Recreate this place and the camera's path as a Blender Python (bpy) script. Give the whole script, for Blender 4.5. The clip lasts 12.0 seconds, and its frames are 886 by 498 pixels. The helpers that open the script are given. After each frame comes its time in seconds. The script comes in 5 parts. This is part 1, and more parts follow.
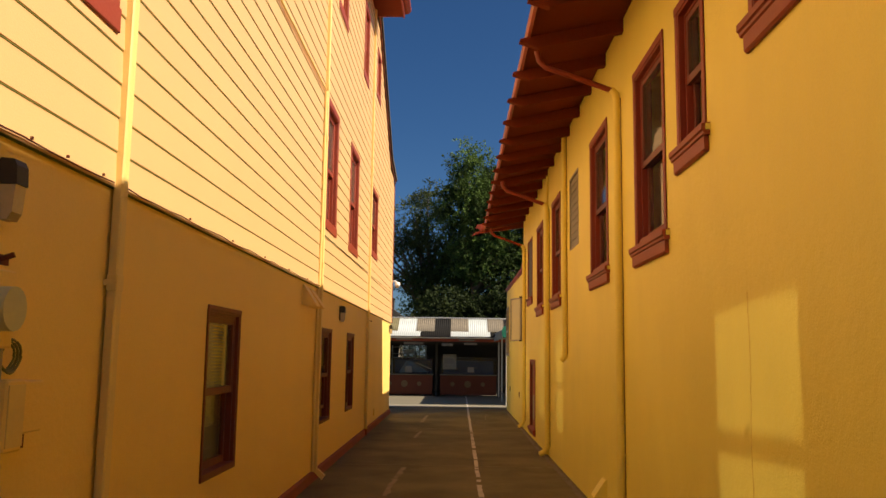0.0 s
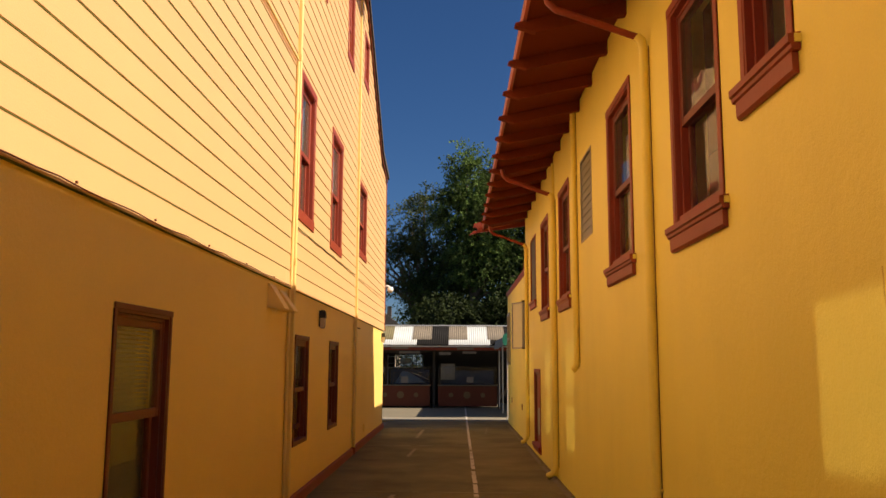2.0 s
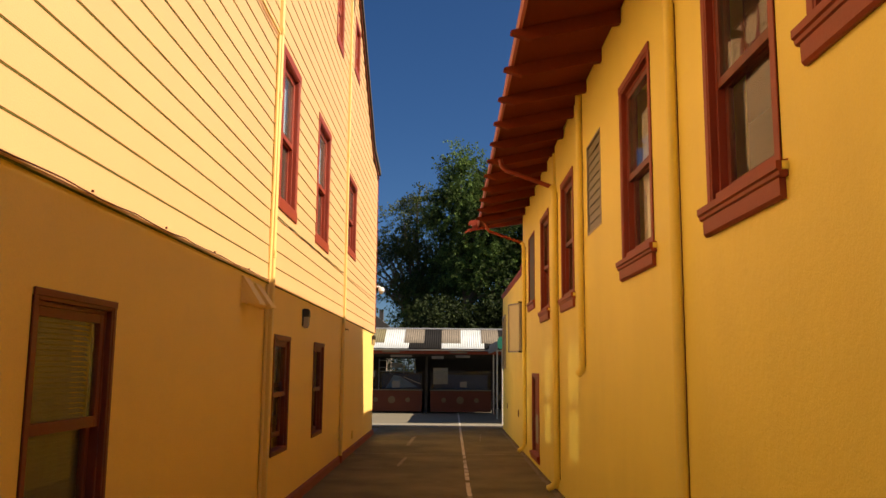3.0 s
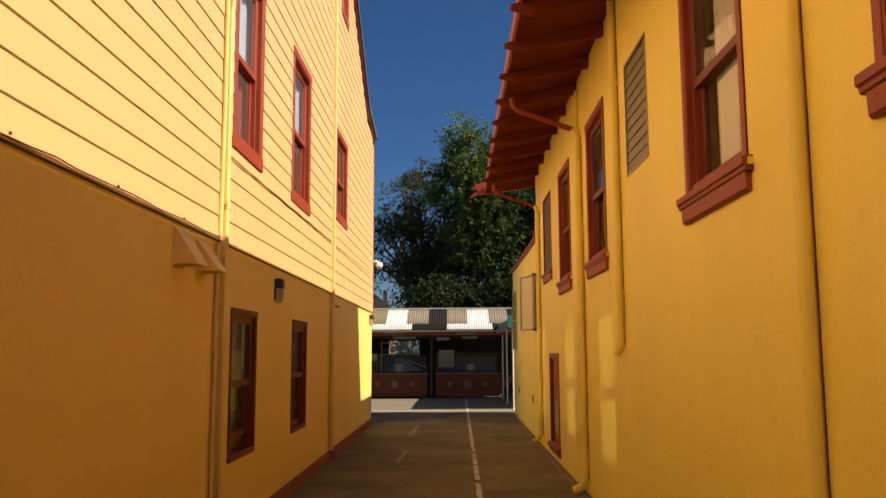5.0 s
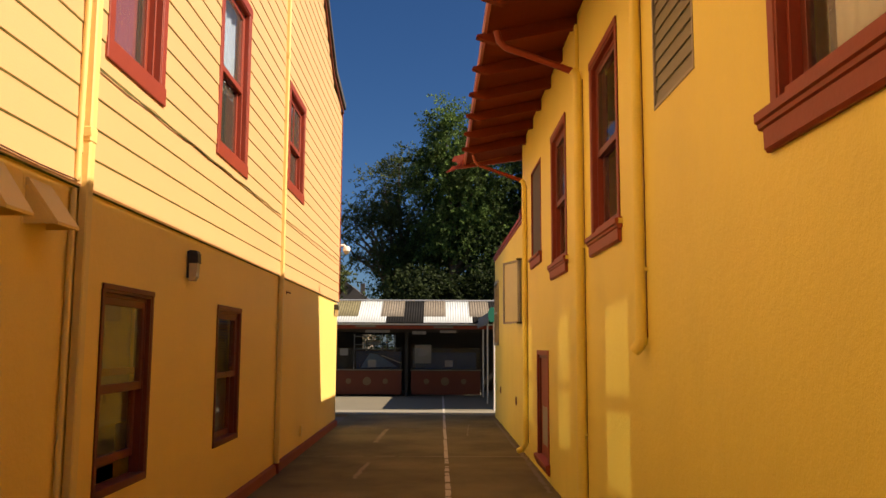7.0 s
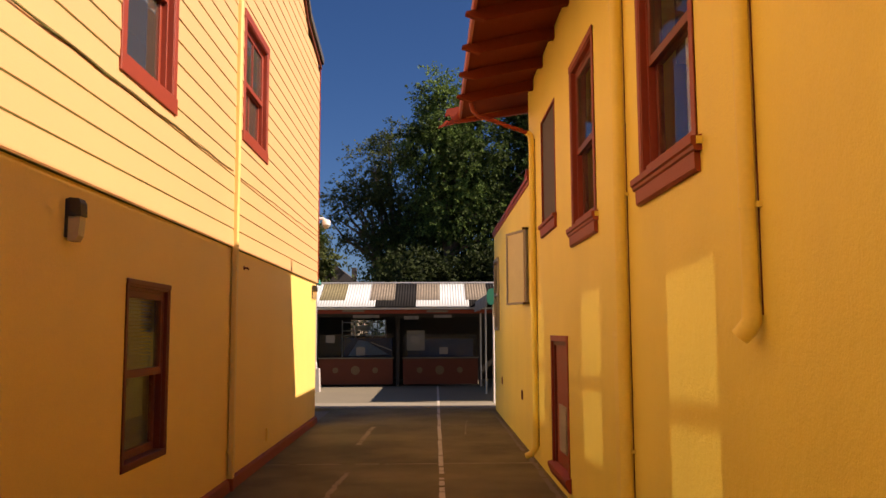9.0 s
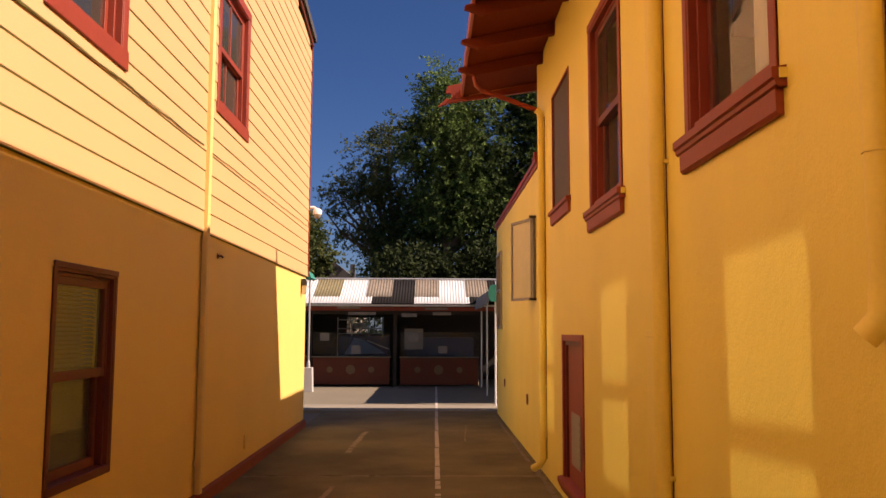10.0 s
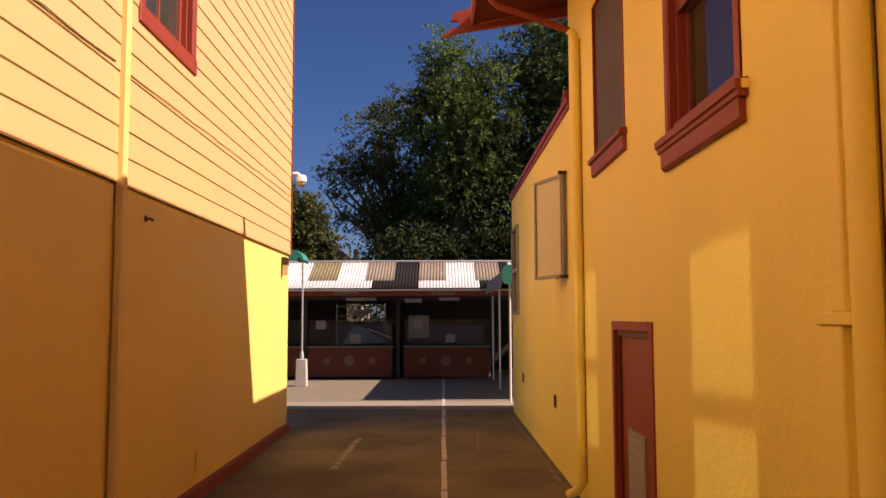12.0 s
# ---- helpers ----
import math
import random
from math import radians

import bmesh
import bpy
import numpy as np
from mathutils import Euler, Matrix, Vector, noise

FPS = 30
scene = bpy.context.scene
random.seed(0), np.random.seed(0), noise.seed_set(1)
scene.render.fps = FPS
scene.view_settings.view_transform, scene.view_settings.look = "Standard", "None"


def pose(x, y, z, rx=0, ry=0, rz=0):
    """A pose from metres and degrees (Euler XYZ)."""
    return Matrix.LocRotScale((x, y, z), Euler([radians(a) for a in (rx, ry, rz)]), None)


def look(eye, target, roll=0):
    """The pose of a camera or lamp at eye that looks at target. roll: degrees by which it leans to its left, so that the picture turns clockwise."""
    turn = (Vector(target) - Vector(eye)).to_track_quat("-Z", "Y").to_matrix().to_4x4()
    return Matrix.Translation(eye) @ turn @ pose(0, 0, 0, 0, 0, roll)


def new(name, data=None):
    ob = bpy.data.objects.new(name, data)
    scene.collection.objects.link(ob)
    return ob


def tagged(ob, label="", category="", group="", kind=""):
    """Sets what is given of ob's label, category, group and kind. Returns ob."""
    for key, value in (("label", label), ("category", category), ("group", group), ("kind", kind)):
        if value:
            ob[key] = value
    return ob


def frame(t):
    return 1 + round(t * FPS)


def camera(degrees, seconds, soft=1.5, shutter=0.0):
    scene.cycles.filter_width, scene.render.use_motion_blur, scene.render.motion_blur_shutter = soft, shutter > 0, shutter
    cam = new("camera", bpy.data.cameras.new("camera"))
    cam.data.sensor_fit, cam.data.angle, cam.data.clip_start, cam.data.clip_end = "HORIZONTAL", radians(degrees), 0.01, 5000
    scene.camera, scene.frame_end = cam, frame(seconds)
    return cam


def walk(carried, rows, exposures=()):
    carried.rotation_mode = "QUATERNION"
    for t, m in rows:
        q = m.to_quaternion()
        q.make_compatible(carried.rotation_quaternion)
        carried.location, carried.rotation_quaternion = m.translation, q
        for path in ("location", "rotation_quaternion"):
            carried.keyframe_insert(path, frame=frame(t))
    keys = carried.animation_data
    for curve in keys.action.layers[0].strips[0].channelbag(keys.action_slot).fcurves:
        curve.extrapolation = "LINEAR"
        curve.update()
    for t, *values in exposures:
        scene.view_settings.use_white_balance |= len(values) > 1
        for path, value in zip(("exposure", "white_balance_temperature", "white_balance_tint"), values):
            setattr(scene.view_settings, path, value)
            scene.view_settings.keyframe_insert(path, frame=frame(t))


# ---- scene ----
import itertools

cam = camera(56.6, 12.0)
METRES, EYE, TILT, LEAN, TURN = 11.28, 1.60, 0.25, 0.0, 1.0
ROWS = [
    (0.0, 0.0, 0.0, 0.0, -0.1, 7.07, -0.8),
    (0.5, 0.0025, 0.0297, -0.0, -0.03, 6.97, -0.21),
    (1.0, -0.0013, 0.0651, 0.0019, -0.41, 7.51, 0.73),
    (1.5, 0.0054, 0.0995, 0.001, -0.48, 7.44, 0.02),
    (2.0, 0.0074, 0.133, 0.0003, -0.11, 7.7, -0.27),
    (2.5, 0.0021, 0.1698, 0.0016, -0.59, 8.03, -0.21),
    (3.0, 0.007, 0.2066, -0.0014, -0.63, 8.02, -0.54),
    (5.0, 0.0122, 0.3731, -0.0049, -0.15, 6.86, 0.26),
    (5.5, 0.0163, 0.4125, -0.005, -0.64, 6.94, 0.43),
    (6.0, 0.0226, 0.4562, -0.0031, -0.52, 7.4, -0.37),
    (6.5, 0.0205, 0.5008, -0.0035, -0.99, 6.8, 0.06),
    (7.0, 0.0269, 0.5439, -0.005, -1.44, 6.5, -0.31),
    (9.0, 0.0336, 0.7214, -0.0059, -1.78, 5.52, 0.23),
    (9.5, 0.0365, 0.7654, -0.0083, -2.16, 5.31, 0.17),
    (10.0, 0.0383, 0.8102, -0.0071, -1.78, 5.43, -0.24),
    (10.5, 0.0371, 0.8578, -0.0058, -2.15, 5.41, 0.31),
    (11.0, 0.0427, 0.9039, -0.0049, -1.75, 5.57, -0.1),
    (11.5, 0.0416, 0.9511, -0.0067, -1.28, 5.01, 0.05),
    (12.0, 0.0444, 0.9953, -0.0082, -1.25, 4.53, 0.16),
]
walk(cam, [(t, pose(0, 0, EYE, TILT, LEAN, TURN) @ pose(METRES * x, METRES * y, METRES * z, 90 + pitch, roll, yaw)) for t, x, y, z, yaw, pitch, roll in ROWS], [(0.0, 0.70, 6530, 1), (0.6, 0.70, 6530, 2), (1.1, 0.66, 6540, 7), (3.0, 0.76, 6540, 5), (5.5, 0.76, 6550, 5), (7.2, 0.78, 6570, 6), (9.0, 0.80, 6690, 16), (10.0, 0.80, 6740, 23), (12.0, 0.80, 6780, 26)])

# ---------------------------------------------------------------- light
SUN_TO = Vector((1.0, -0.235, 0.91)).normalized()
world = bpy.data.worlds.new("sky")
scene.world = world
world.use_nodes = True
wn = world.node_tree.nodes
sky = wn.new("ShaderNodeTexSky")
sky.sky_type = "NISHITA"
sky.sun_disc = False
sky.sun_elevation = math.asin(SUN_TO.z)
sky.sun_rotation = math.atan2(SUN_TO.x, SUN_TO.y)
sky.altitude = 1500
sky.air_density, sky.dust_density, sky.ozone_density = 0.9, 5.0, 5.0
wn["Background"].inputs["Strength"].default_value = 0.051
deep = wn.new("ShaderNodeHueSaturation")
deep.inputs["Saturation"].default_value = 1.20
deep.inputs["Hue"].default_value = 0.506
world.node_tree.links.new(sky.outputs[0], deep.inputs["Color"])
world.node_tree.links.new(deep.outputs[0], wn["Background"].inputs["Color"])
sun_data = bpy.data.lights.new("sun", "SUN")
sun_data.energy, sun_data.angle, sun_data.color = 5.0, radians(0.55), (1.0, 0.80, 0.63)
sun = new("sun", sun_data)
sun.matrix_world = look(SUN_TO * 60, (0, 0, 0))
# added area lamps imitate sunlight thrown back by the upstairs panes of the tall building on to the wall across the
# alley: one narrow beam for each sash
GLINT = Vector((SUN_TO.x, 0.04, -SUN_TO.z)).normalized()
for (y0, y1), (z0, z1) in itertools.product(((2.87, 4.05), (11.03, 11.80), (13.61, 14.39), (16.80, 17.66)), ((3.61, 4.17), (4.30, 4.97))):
    glint_data = bpy.data.lights.new("added_glint_lamp", "AREA")
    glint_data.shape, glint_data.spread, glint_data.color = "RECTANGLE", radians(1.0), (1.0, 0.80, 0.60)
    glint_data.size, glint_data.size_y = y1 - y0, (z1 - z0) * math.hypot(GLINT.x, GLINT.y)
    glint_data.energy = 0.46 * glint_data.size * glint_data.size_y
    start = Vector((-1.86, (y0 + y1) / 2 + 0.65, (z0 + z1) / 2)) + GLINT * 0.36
    glint = new("added_glint_lamp", glint_data)
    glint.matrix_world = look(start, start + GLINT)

# ---------------------------------------------------------------- materials


def mat(name, color, rough=0.7, metal=0.0, grain=40.0, vary=0.12, bump=0.2, stain=0.25, stain_scale=0.8, dark=None, spec=0.5, rand=0.0, coarse=0.0, streak=1.0):
    """Procedural paint, plaster, wood or metal: fine grain, broad stains, fine relief."""
    m = bpy.data.materials.new(name)
    m.use_nodes = True
    nt = m.node_tree
    n, l = nt.nodes, nt.links
    b = n["Principled BSDF"]
    b.inputs["Roughness"].default_value, b.inputs["Metallic"].default_value = rough, metal
    b.inputs["Specular IOR Level"].default_value = spec
    tc = n.new("ShaderNodeTexCoord")
    geo = n.new("ShaderNodeNewGeometry")
    fine = n.new("ShaderNodeTexNoise")
    fine.inputs["Scale"].default_value, fine.inputs["Detail"].default_value = grain, 6
    broad = n.new("ShaderNodeTexNoise")
    broad.inputs["Scale"].default_value, broad.inputs["Detail"].default_value, broad.inputs["Roughness"].default_value = stain_scale, 5, 0.6
    l.new(geo.outputs["Position"], fine.inputs["Vector"])
    if streak != 1.0:
        mp = n.new("ShaderNodeMapping")
        mp.inputs["Scale"].default_value = (1.0, 1.0, streak)
        l.new(geo.outputs["Position"], mp.inputs["Vector"])
        l.new(mp.outputs[0], broad.inputs["Vector"])
    else:
        l.new(geo.outputs["Position"], broad.inputs["Vector"])
    ramp = n.new("ShaderNodeValToRGB")
    ramp.color_ramp.elements[0].position, ramp.color_ramp.elements[1].position = 0.35, 0.68
    l.new(broad.outputs["Fac"], ramp.inputs["Fac"])
    base = n.new("ShaderNodeRGB")
    base.outputs[0].default_value = (*color, 1)
    d = dark or tuple(c * 0.72 for c in color)
    mix = n.new("ShaderNodeMix")
    mix.data_type = "RGBA"
    mix.inputs[6].default_value = (*d, 1)
    l.new(base.outputs[0], mix.inputs[7])
    scale = n.new("ShaderNodeMath")
    scale.operation = "MULTIPLY_ADD"
    scale.inputs[1].default_value, scale.inputs[2].default_value = stain, 1 - stain
    l.new(ramp.outputs["Color"], scale.inputs[0])
    l.new(scale.outputs[0], mix.inputs[0])
    hsv = n.new("ShaderNodeHueSaturation")
    val = n.new("ShaderNodeMath")
    val.operation = "MULTIPLY_ADD"
    val.inputs[1].default_value, val.inputs[2].default_value = vary * 2, 1 - vary
    l.new(fine.outputs["Fac"], val.inputs[0])
    if rand:
        info = n.new("ShaderNodeObjectInfo")
        r = n.new("ShaderNodeMath")
        r.operation = "MULTIPLY_ADD"
        r.inputs[1].default_value = rand
        l.new(info.outputs["Random"], r.inputs[0])
        l.new(val.outputs[0], r.inputs[2])
        l.new(r.outputs[0], hsv.inputs["Value"])
    else:
        l.new(val.outputs[0], hsv.inputs["Value"])
    l.new(mix.outputs[2], hsv.inputs["Color"])
    l.new(hsv.outputs["Color"], b.inputs["Base Color"])
    if bump:
        bp = n.new("ShaderNodeBump")
        bp.inputs["Strength"].default_value, bp.inputs["Distance"].default_value = bump, 0.01
        if coarse:
            lump = n.new("ShaderNodeTexNoise")
            lump.inputs["Scale"].default_value, lump.inputs["Detail"].default_value = coarse, 3
            l.new(geo.outputs["Position"], lump.inputs["Vector"])
            add = n.new("ShaderNodeMath")
            add.operation = "MULTIPLY_ADD"
            add.inputs[1].default_value = 1.6
            l.new(lump.outputs["Fac"], add.inputs[0])
            l.new(fine.outputs["Fac"], add.inputs[2])
            l.new(add.outputs[0], bp.inputs["Height"])
        else:
            l.new(fine.outputs["Fac"], bp.inputs["Height"])
        l.new(bp.outputs["Normal"], b.inputs["Normal"])
    return m


def glass_mat(name, tint, ior=1.85):
    m = bpy.data.materials.new(name)
    m.use_nodes = True
    n, l = m.node_tree.nodes, m.node_tree.links
    n.remove(n["Principled BSDF"])
    tr, gl, fr, mx = n.new("ShaderNodeBsdfTransparent"), n.new("ShaderNodeBsdfGlossy"), n.new("ShaderNodeFresnel"), n.new("ShaderNodeMixShader")
    tr.inputs["Color"].default_value = (*tint, 1)
    gl.inputs["Roughness"].default_value = 0.015
    fr.inputs["IOR"].default_value = ior
    wav, bp, geo = n.new("ShaderNodeTexNoise"), n.new("ShaderNodeBump"), n.new("ShaderNodeNewGeometry")
    wav.inputs["Scale"].default_value = 2.2
    bp.inputs["Strength"].default_value, bp.inputs["Distance"].default_value = 0.06, 0.02
    l.new(geo.outputs["Position"], wav.inputs["Vector"])
    l.new(wav.outputs["Fac"], bp.inputs["Height"])
    l.new(bp.outputs["Normal"], gl.inputs["Normal"])
    l.new(fr.outputs[0], mx.inputs[0])
    l.new(tr.outputs[0], mx.inputs[1])
    l.new(gl.outputs[0], mx.inputs[2])
    # small pale matte share over the clear and mirror mix
    matte, veil = n.new("ShaderNodeBsdfDiffuse"), n.new("ShaderNodeMixShader")
    matte.inputs["Color"].default_value = (0.55, 0.52, 0.42, 1)
    veil.inputs[0].default_value = 0.07
    l.new(mx.outputs[0], veil.inputs[1])
    l.new(matte.outputs[0], veil.inputs[2])
    l.new(veil.outputs[0], n["Material Output"].inputs["Surface"])
    return m


def clear_mat(name):
    m = bpy.data.materials.new(name)
    m.use_nodes = True
    n, l = m.node_tree.nodes, m.node_tree.links
    n.remove(n["Principled BSDF"])
    tr = n.new("ShaderNodeBsdfTransparent")
    tr.inputs["Color"].default_value = (0.99, 0.995, 0.99, 1)
    l.new(tr.outputs[0], n["Material Output"].inputs["Surface"])
    return m


M = {}
M["clear"] = clear_mat("clear_glass_inner_face")
M["siding"] = mat("pale_yellow_siding_paint", (0.66, 0.408, 0.183), 0.55, grain=90, vary=0.04, bump=0.08, stain=0.10, stain_scale=0.9, rand=0.05)
M["stucco_w"] = mat("ochre_stucco_west", (0.96, 0.68, 0.20), 0.50, grain=110, vary=0.07, bump=0.18, stain=0.20, stain_scale=0.7, coarse=28, streak=0.35)
M["stucco_e"] = mat("ochre_stucco_east", (0.97, 0.83, 0.16), 0.50, grain=90, vary=0.06, bump=0.27, stain=0.28, stain_scale=1.1, coarse=21, streak=0.5)
M["stucco_crack"] = mat("dirty_stucco_crack", (0.84, 0.65, 0.14), 0.9, grain=60, vary=0.2, bump=0.2, stain=0.4, stain_scale=6)
M["pipe"] = mat("yellow_pipe_paint", (0.86, 0.645, 0.23), 0.45, grain=60, vary=0.06, bump=0.05, stain=0.25, stain_scale=3)
M["pipe_e"] = mat("ochre_pipe_paint", (0.95, 0.80, 0.17), 0.45, grain=60, vary=0.06, bump=0.05, stain=0.22, stain_scale=3)
M["red"] = mat("brick_red_trim_paint", (0.285, 0.046, 0.019), 0.5, grain=50, vary=0.10, bump=0.10, stain=0.30, stain_scale=4)
M["red_soffit"] = mat("red_brown_soffit_paint", (0.17, 0.034, 0.013), 0.85, spec=0.12, grain=35, vary=0.12, bump=0.15, stain=0.30, stain_scale=2.5, rand=0.08)
M["red_sash"] = mat("dark_red_sash_paint", (0.165, 0.034, 0.017), 0.5, grain=50, vary=0.10, bump=0.10, stain=0.25, stain_scale=4)
M["gutter"] = mat("orange_red_gutter_paint", (0.30, 0.058, 0.018), 0.5, grain=30, vary=0.12, bump=0.08, stain=0.3, stain_scale=3)
M["tile"] = mat("terracotta_roof_tile", (0.50, 0.17, 0.07), 0.8, grain=40, vary=0.2, bump=0.3, stain=0.4, stain_scale=6, rand=0.25)
M["base"] = mat("oxide_red_base_paint", (0.26, 0.060, 0.028), 0.7, grain=60, vary=0.15, bump=0.3, stain=0.4, stain_scale=3)
M["asphalt"] = mat("worn_dark_paving", (0.20, 0.168, 0.082), 0.9, grain=150, vary=0.22, bump=0.4, stain=0.85, stain_scale=0.9, dark=(0.080, 0.067, 0.032), coarse=40)
M["concrete"] = mat("pale_yard_concrete", (0.195, 0.172, 0.118), 0.9, grain=120, vary=0.12, bump=0.25, stain=0.35, stain_scale=0.8)
M["block"] = mat("cast_concrete", (0.46, 0.44, 0.41), 0.9, grain=80, vary=0.14, bump=0.3, stain=0.3, stain_scale=4)
M["strip"] = mat("pale_worn_concrete_strip", (0.28, 0.25, 0.19), 0.9, grain=100, vary=0.14, bump=0.3, stain=0.4, stain_scale=1.5)
M["line"] = mat("worn_white_road_paint", (0.62, 0.58, 0.50), 0.8, grain=60, vary=0.2, bump=0.2, stain=0.5, stain_scale=5, dark=(0.34, 0.30, 0.25))
M["patch"] = mat("pale_mortar_repair", (0.31, 0.255, 0.165), 0.9, grain=90, vary=0.2, bump=0.3, stain=0.6, stain_scale=4, dark=(0.20, 0.165, 0.11))
M["earth"] = mat("grey_brown_ground", (0.20, 0.17, 0.13), 0.95, grain=30, vary=0.2, bump=0.3, stain=0.5, stain_scale=0.3)
M["interior"] = mat("dim_interior_plaster", (0.30, 0.26, 0.20), 0.9, grain=20, vary=0.1, bump=0.0, stain=0.3, stain_scale=1)
M["curtain"] = mat("off_white_curtain_cloth", (0.94, 0.96, 0.90), 0.9, grain=160, vary=0.08, bump=0.15, stain=0.2, stain_scale=5)
M["curtain_blue"] = mat("pale_blue_curtain_cloth", (0.38, 0.47, 0.58), 0.9, grain=160, vary=0.08, bump=0.15, stain=0.2, stain_scale=5)
M["curtain_red"] = mat("dark_red_curtain_cloth", (0.20, 0.03, 0.05), 0.9, grain=160, vary=0.1, bump=0.15, stain=0.3, stain_scale=5)
M["cable"] = mat("olive_painted_cable", (0.21, 0.20, 0.065), 0.6, grain=60, vary=0.1, bump=0.05, stain=0.2, stain_scale=4)
M["joint"] = mat("dark_lap_joint", (0.17, 0.185, 0.05), 0.9, spec=0.1, grain=60, vary=0.2, bump=0.05, stain=0.3, stain_scale=4)
M["blind"] = mat("cream_blind_slats", (0.28, 0.285, 0.31), 0.6, grain=60, vary=0.06, bump=0.05, stain=0.15, stain_scale=4)
M["glass"] = glass_mat("window_glass", (0.95, 0.96, 0.95), 1.6)
M["glass_hut"] = glass_mat("clear_plastic_sheet", (0.80, 0.84, 0.88), 1.25)
M["louvre"] = mat("grey_green_louvre_glass", (0.22, 0.215, 0.145), 0.45, grain=40, vary=0.12, bump=0.1, stain=0.3, stain_scale=5)
M["screen"] = mat("dark_insect_screen", (0.075, 0.062, 0.045), 0.6, grain=300, vary=0.25, bump=0.1, stain=0.2, stain_scale=2)
M["frosted"] = mat("dusty_frosted_pane", (0.62, 0.60, 0.36), 0.4, grain=40, vary=0.08, bump=0.05, stain=0.35, stain_scale=3)
M["grey_vent"] = mat("galvanised_vent_grey", (0.36, 0.34, 0.28), 0.5, metal=0.3, grain=60, vary=0.1, bump=0.1, stain=0.2, stain_scale=6)
M["black"] = mat("black_metal", (0.03, 0.028, 0.025), 0.5, grain=60, vary=0.2, bump=0.1, stain=0.2, stain_scale=5)
M["lampglass"] = mat("ribbed_lamp_glass", (0.55, 0.46, 0.30), 0.25, grain=30, vary=0.1, bump=0.05, stain=0.2, stain_scale=8)
M["white"] = mat("white_plastic", (0.78, 0.78, 0.76), 0.4, grain=40, vary=0.04, bump=0.02, stain=0.1, stain_scale=5)
M["steel"] = mat("galvanised_steel", (0.55, 0.55, 0.54), 0.45, metal=0.6, grain=60, vary=0.1, bump=0.05, stain=0.2, stain_scale=5)
M["sheet_white"] = mat("white_corrugated_sheet", (0.68, 0.73, 0.73), 0.45, grain=30, vary=0.08, bump=0.05, stain=0.25, stain_scale=3)
M["sheet_dark"] = mat("dark_grey_corrugated_sheet", (0.022, 0.021, 0.020), 0.8, spec=0.1, grain=30, vary=0.15, bump=0.05, stain=0.3, stain_scale=3)
M["sheet_olive"] = mat("weathered_olive_fibreglass_sheet", (0.25, 0.22, 0.11), 0.6, grain=12, vary=0.4, bump=0.1, stain=0.8, stain_scale=9)
M["sheet_brown"] = mat("weathered_grey_brown_fibreglass_sheet", (0.27, 0.23, 0.17), 0.6, grain=12, vary=0.4, bump=0.1, stain=0.8, stain_scale=9)
M["hut_wood"] = mat("red_brown_stall_boards", (0.14, 0.030, 0.010), 0.65, grain=30, vary=0.2, bump=0.15, stain=0.4, stain_scale=3)
M["hut_dark"] = mat("dark_stained_timber", (0.035, 0.028, 0.022), 0.7, grain=30, vary=0.2, bump=0.15, stain=0.3, stain_scale=3)
M["medal"] = mat("faded_tan_disc_paint", (0.20, 0.125, 0.06), 0.7, grain=60, vary=0.2, bump=0.1, stain=0.4, stain_scale=9)
M["blue"] = mat("blue_tarpaulin", (0.030, 0.06, 0.15), 0.7, grain=40, vary=0.12, bump=0.1, stain=0.3, stain_scale=4)
M["blue_pale"] = mat("pale_blue_tarpaulin", (0.20, 0.34, 0.58), 0.7, grain=40, vary=0.12, bump=0.1, stain=0.3, stain_scale=4)
M["paper"] = mat("greyed_white_paper", (0.26, 0.26, 0.25), 0.8, grain=60, vary=0.03, bump=0.02, stain=0.1, stain_scale=6)
M["green"] = mat("green_canvas", (0.02, 0.23, 0.17), 0.7, grain=120, vary=0.1, bump=0.1, stain=0.25, stain_scale=4)
M["stripe"] = mat("faded_grey_canvas", (0.22, 0.24, 0.24), 0.8, grain=120, vary=0.1, bump=0.1, stain=0.3, stain_scale=4)
M["bark"] = mat("grey_brown_bark", (0.16, 0.12, 0.085), 0.95, grain=18, vary=0.3, bump=0.6, stain=0.4, stain_scale=4)
M["shingle"] = mat("dark_grey_roofing", (0.07, 0.065, 0.062), 0.85, grain=40, vary=0.2, bump=0.3, stain=0.3, stain_scale=2)


def leaf_mat(name, light, dark):
    m = bpy.data.materials.new(name)
    m.use_nodes = True
    n, l = m.node_tree.nodes, m.node_tree.links
    b = n["Principled BSDF"]
    geo, ramp = n.new("ShaderNodeNewGeometry"), n.new("ShaderNodeValToRGB")
    ramp.color_ramp.elements[0].color, ramp.color_ramp.elements[1].color = (*dark, 1), (*light, 1)
    l.new(geo.outputs["Random Per Island"], ramp.inputs["Fac"])
    l.new(ramp.outputs["Color"], b.inputs["Base Color"])
    b.inputs["Roughness"].default_value = 0.75
    b.inputs["Specular IOR Level"].default_value = 0.2
    tl, mx = n.new("ShaderNodeBsdfTranslucent"), n.new("ShaderNodeMixShader")
    l.new(ramp.outputs["Color"], tl.inputs["Color"])
    mx.inputs[0].default_value = 0.32
    l.new(b.outputs[0], mx.inputs[1])
    l.new(tl.outputs[0], mx.inputs[2])
    l.new(mx.outputs[0], n["Material Output"].inputs["Surface"])
    return m


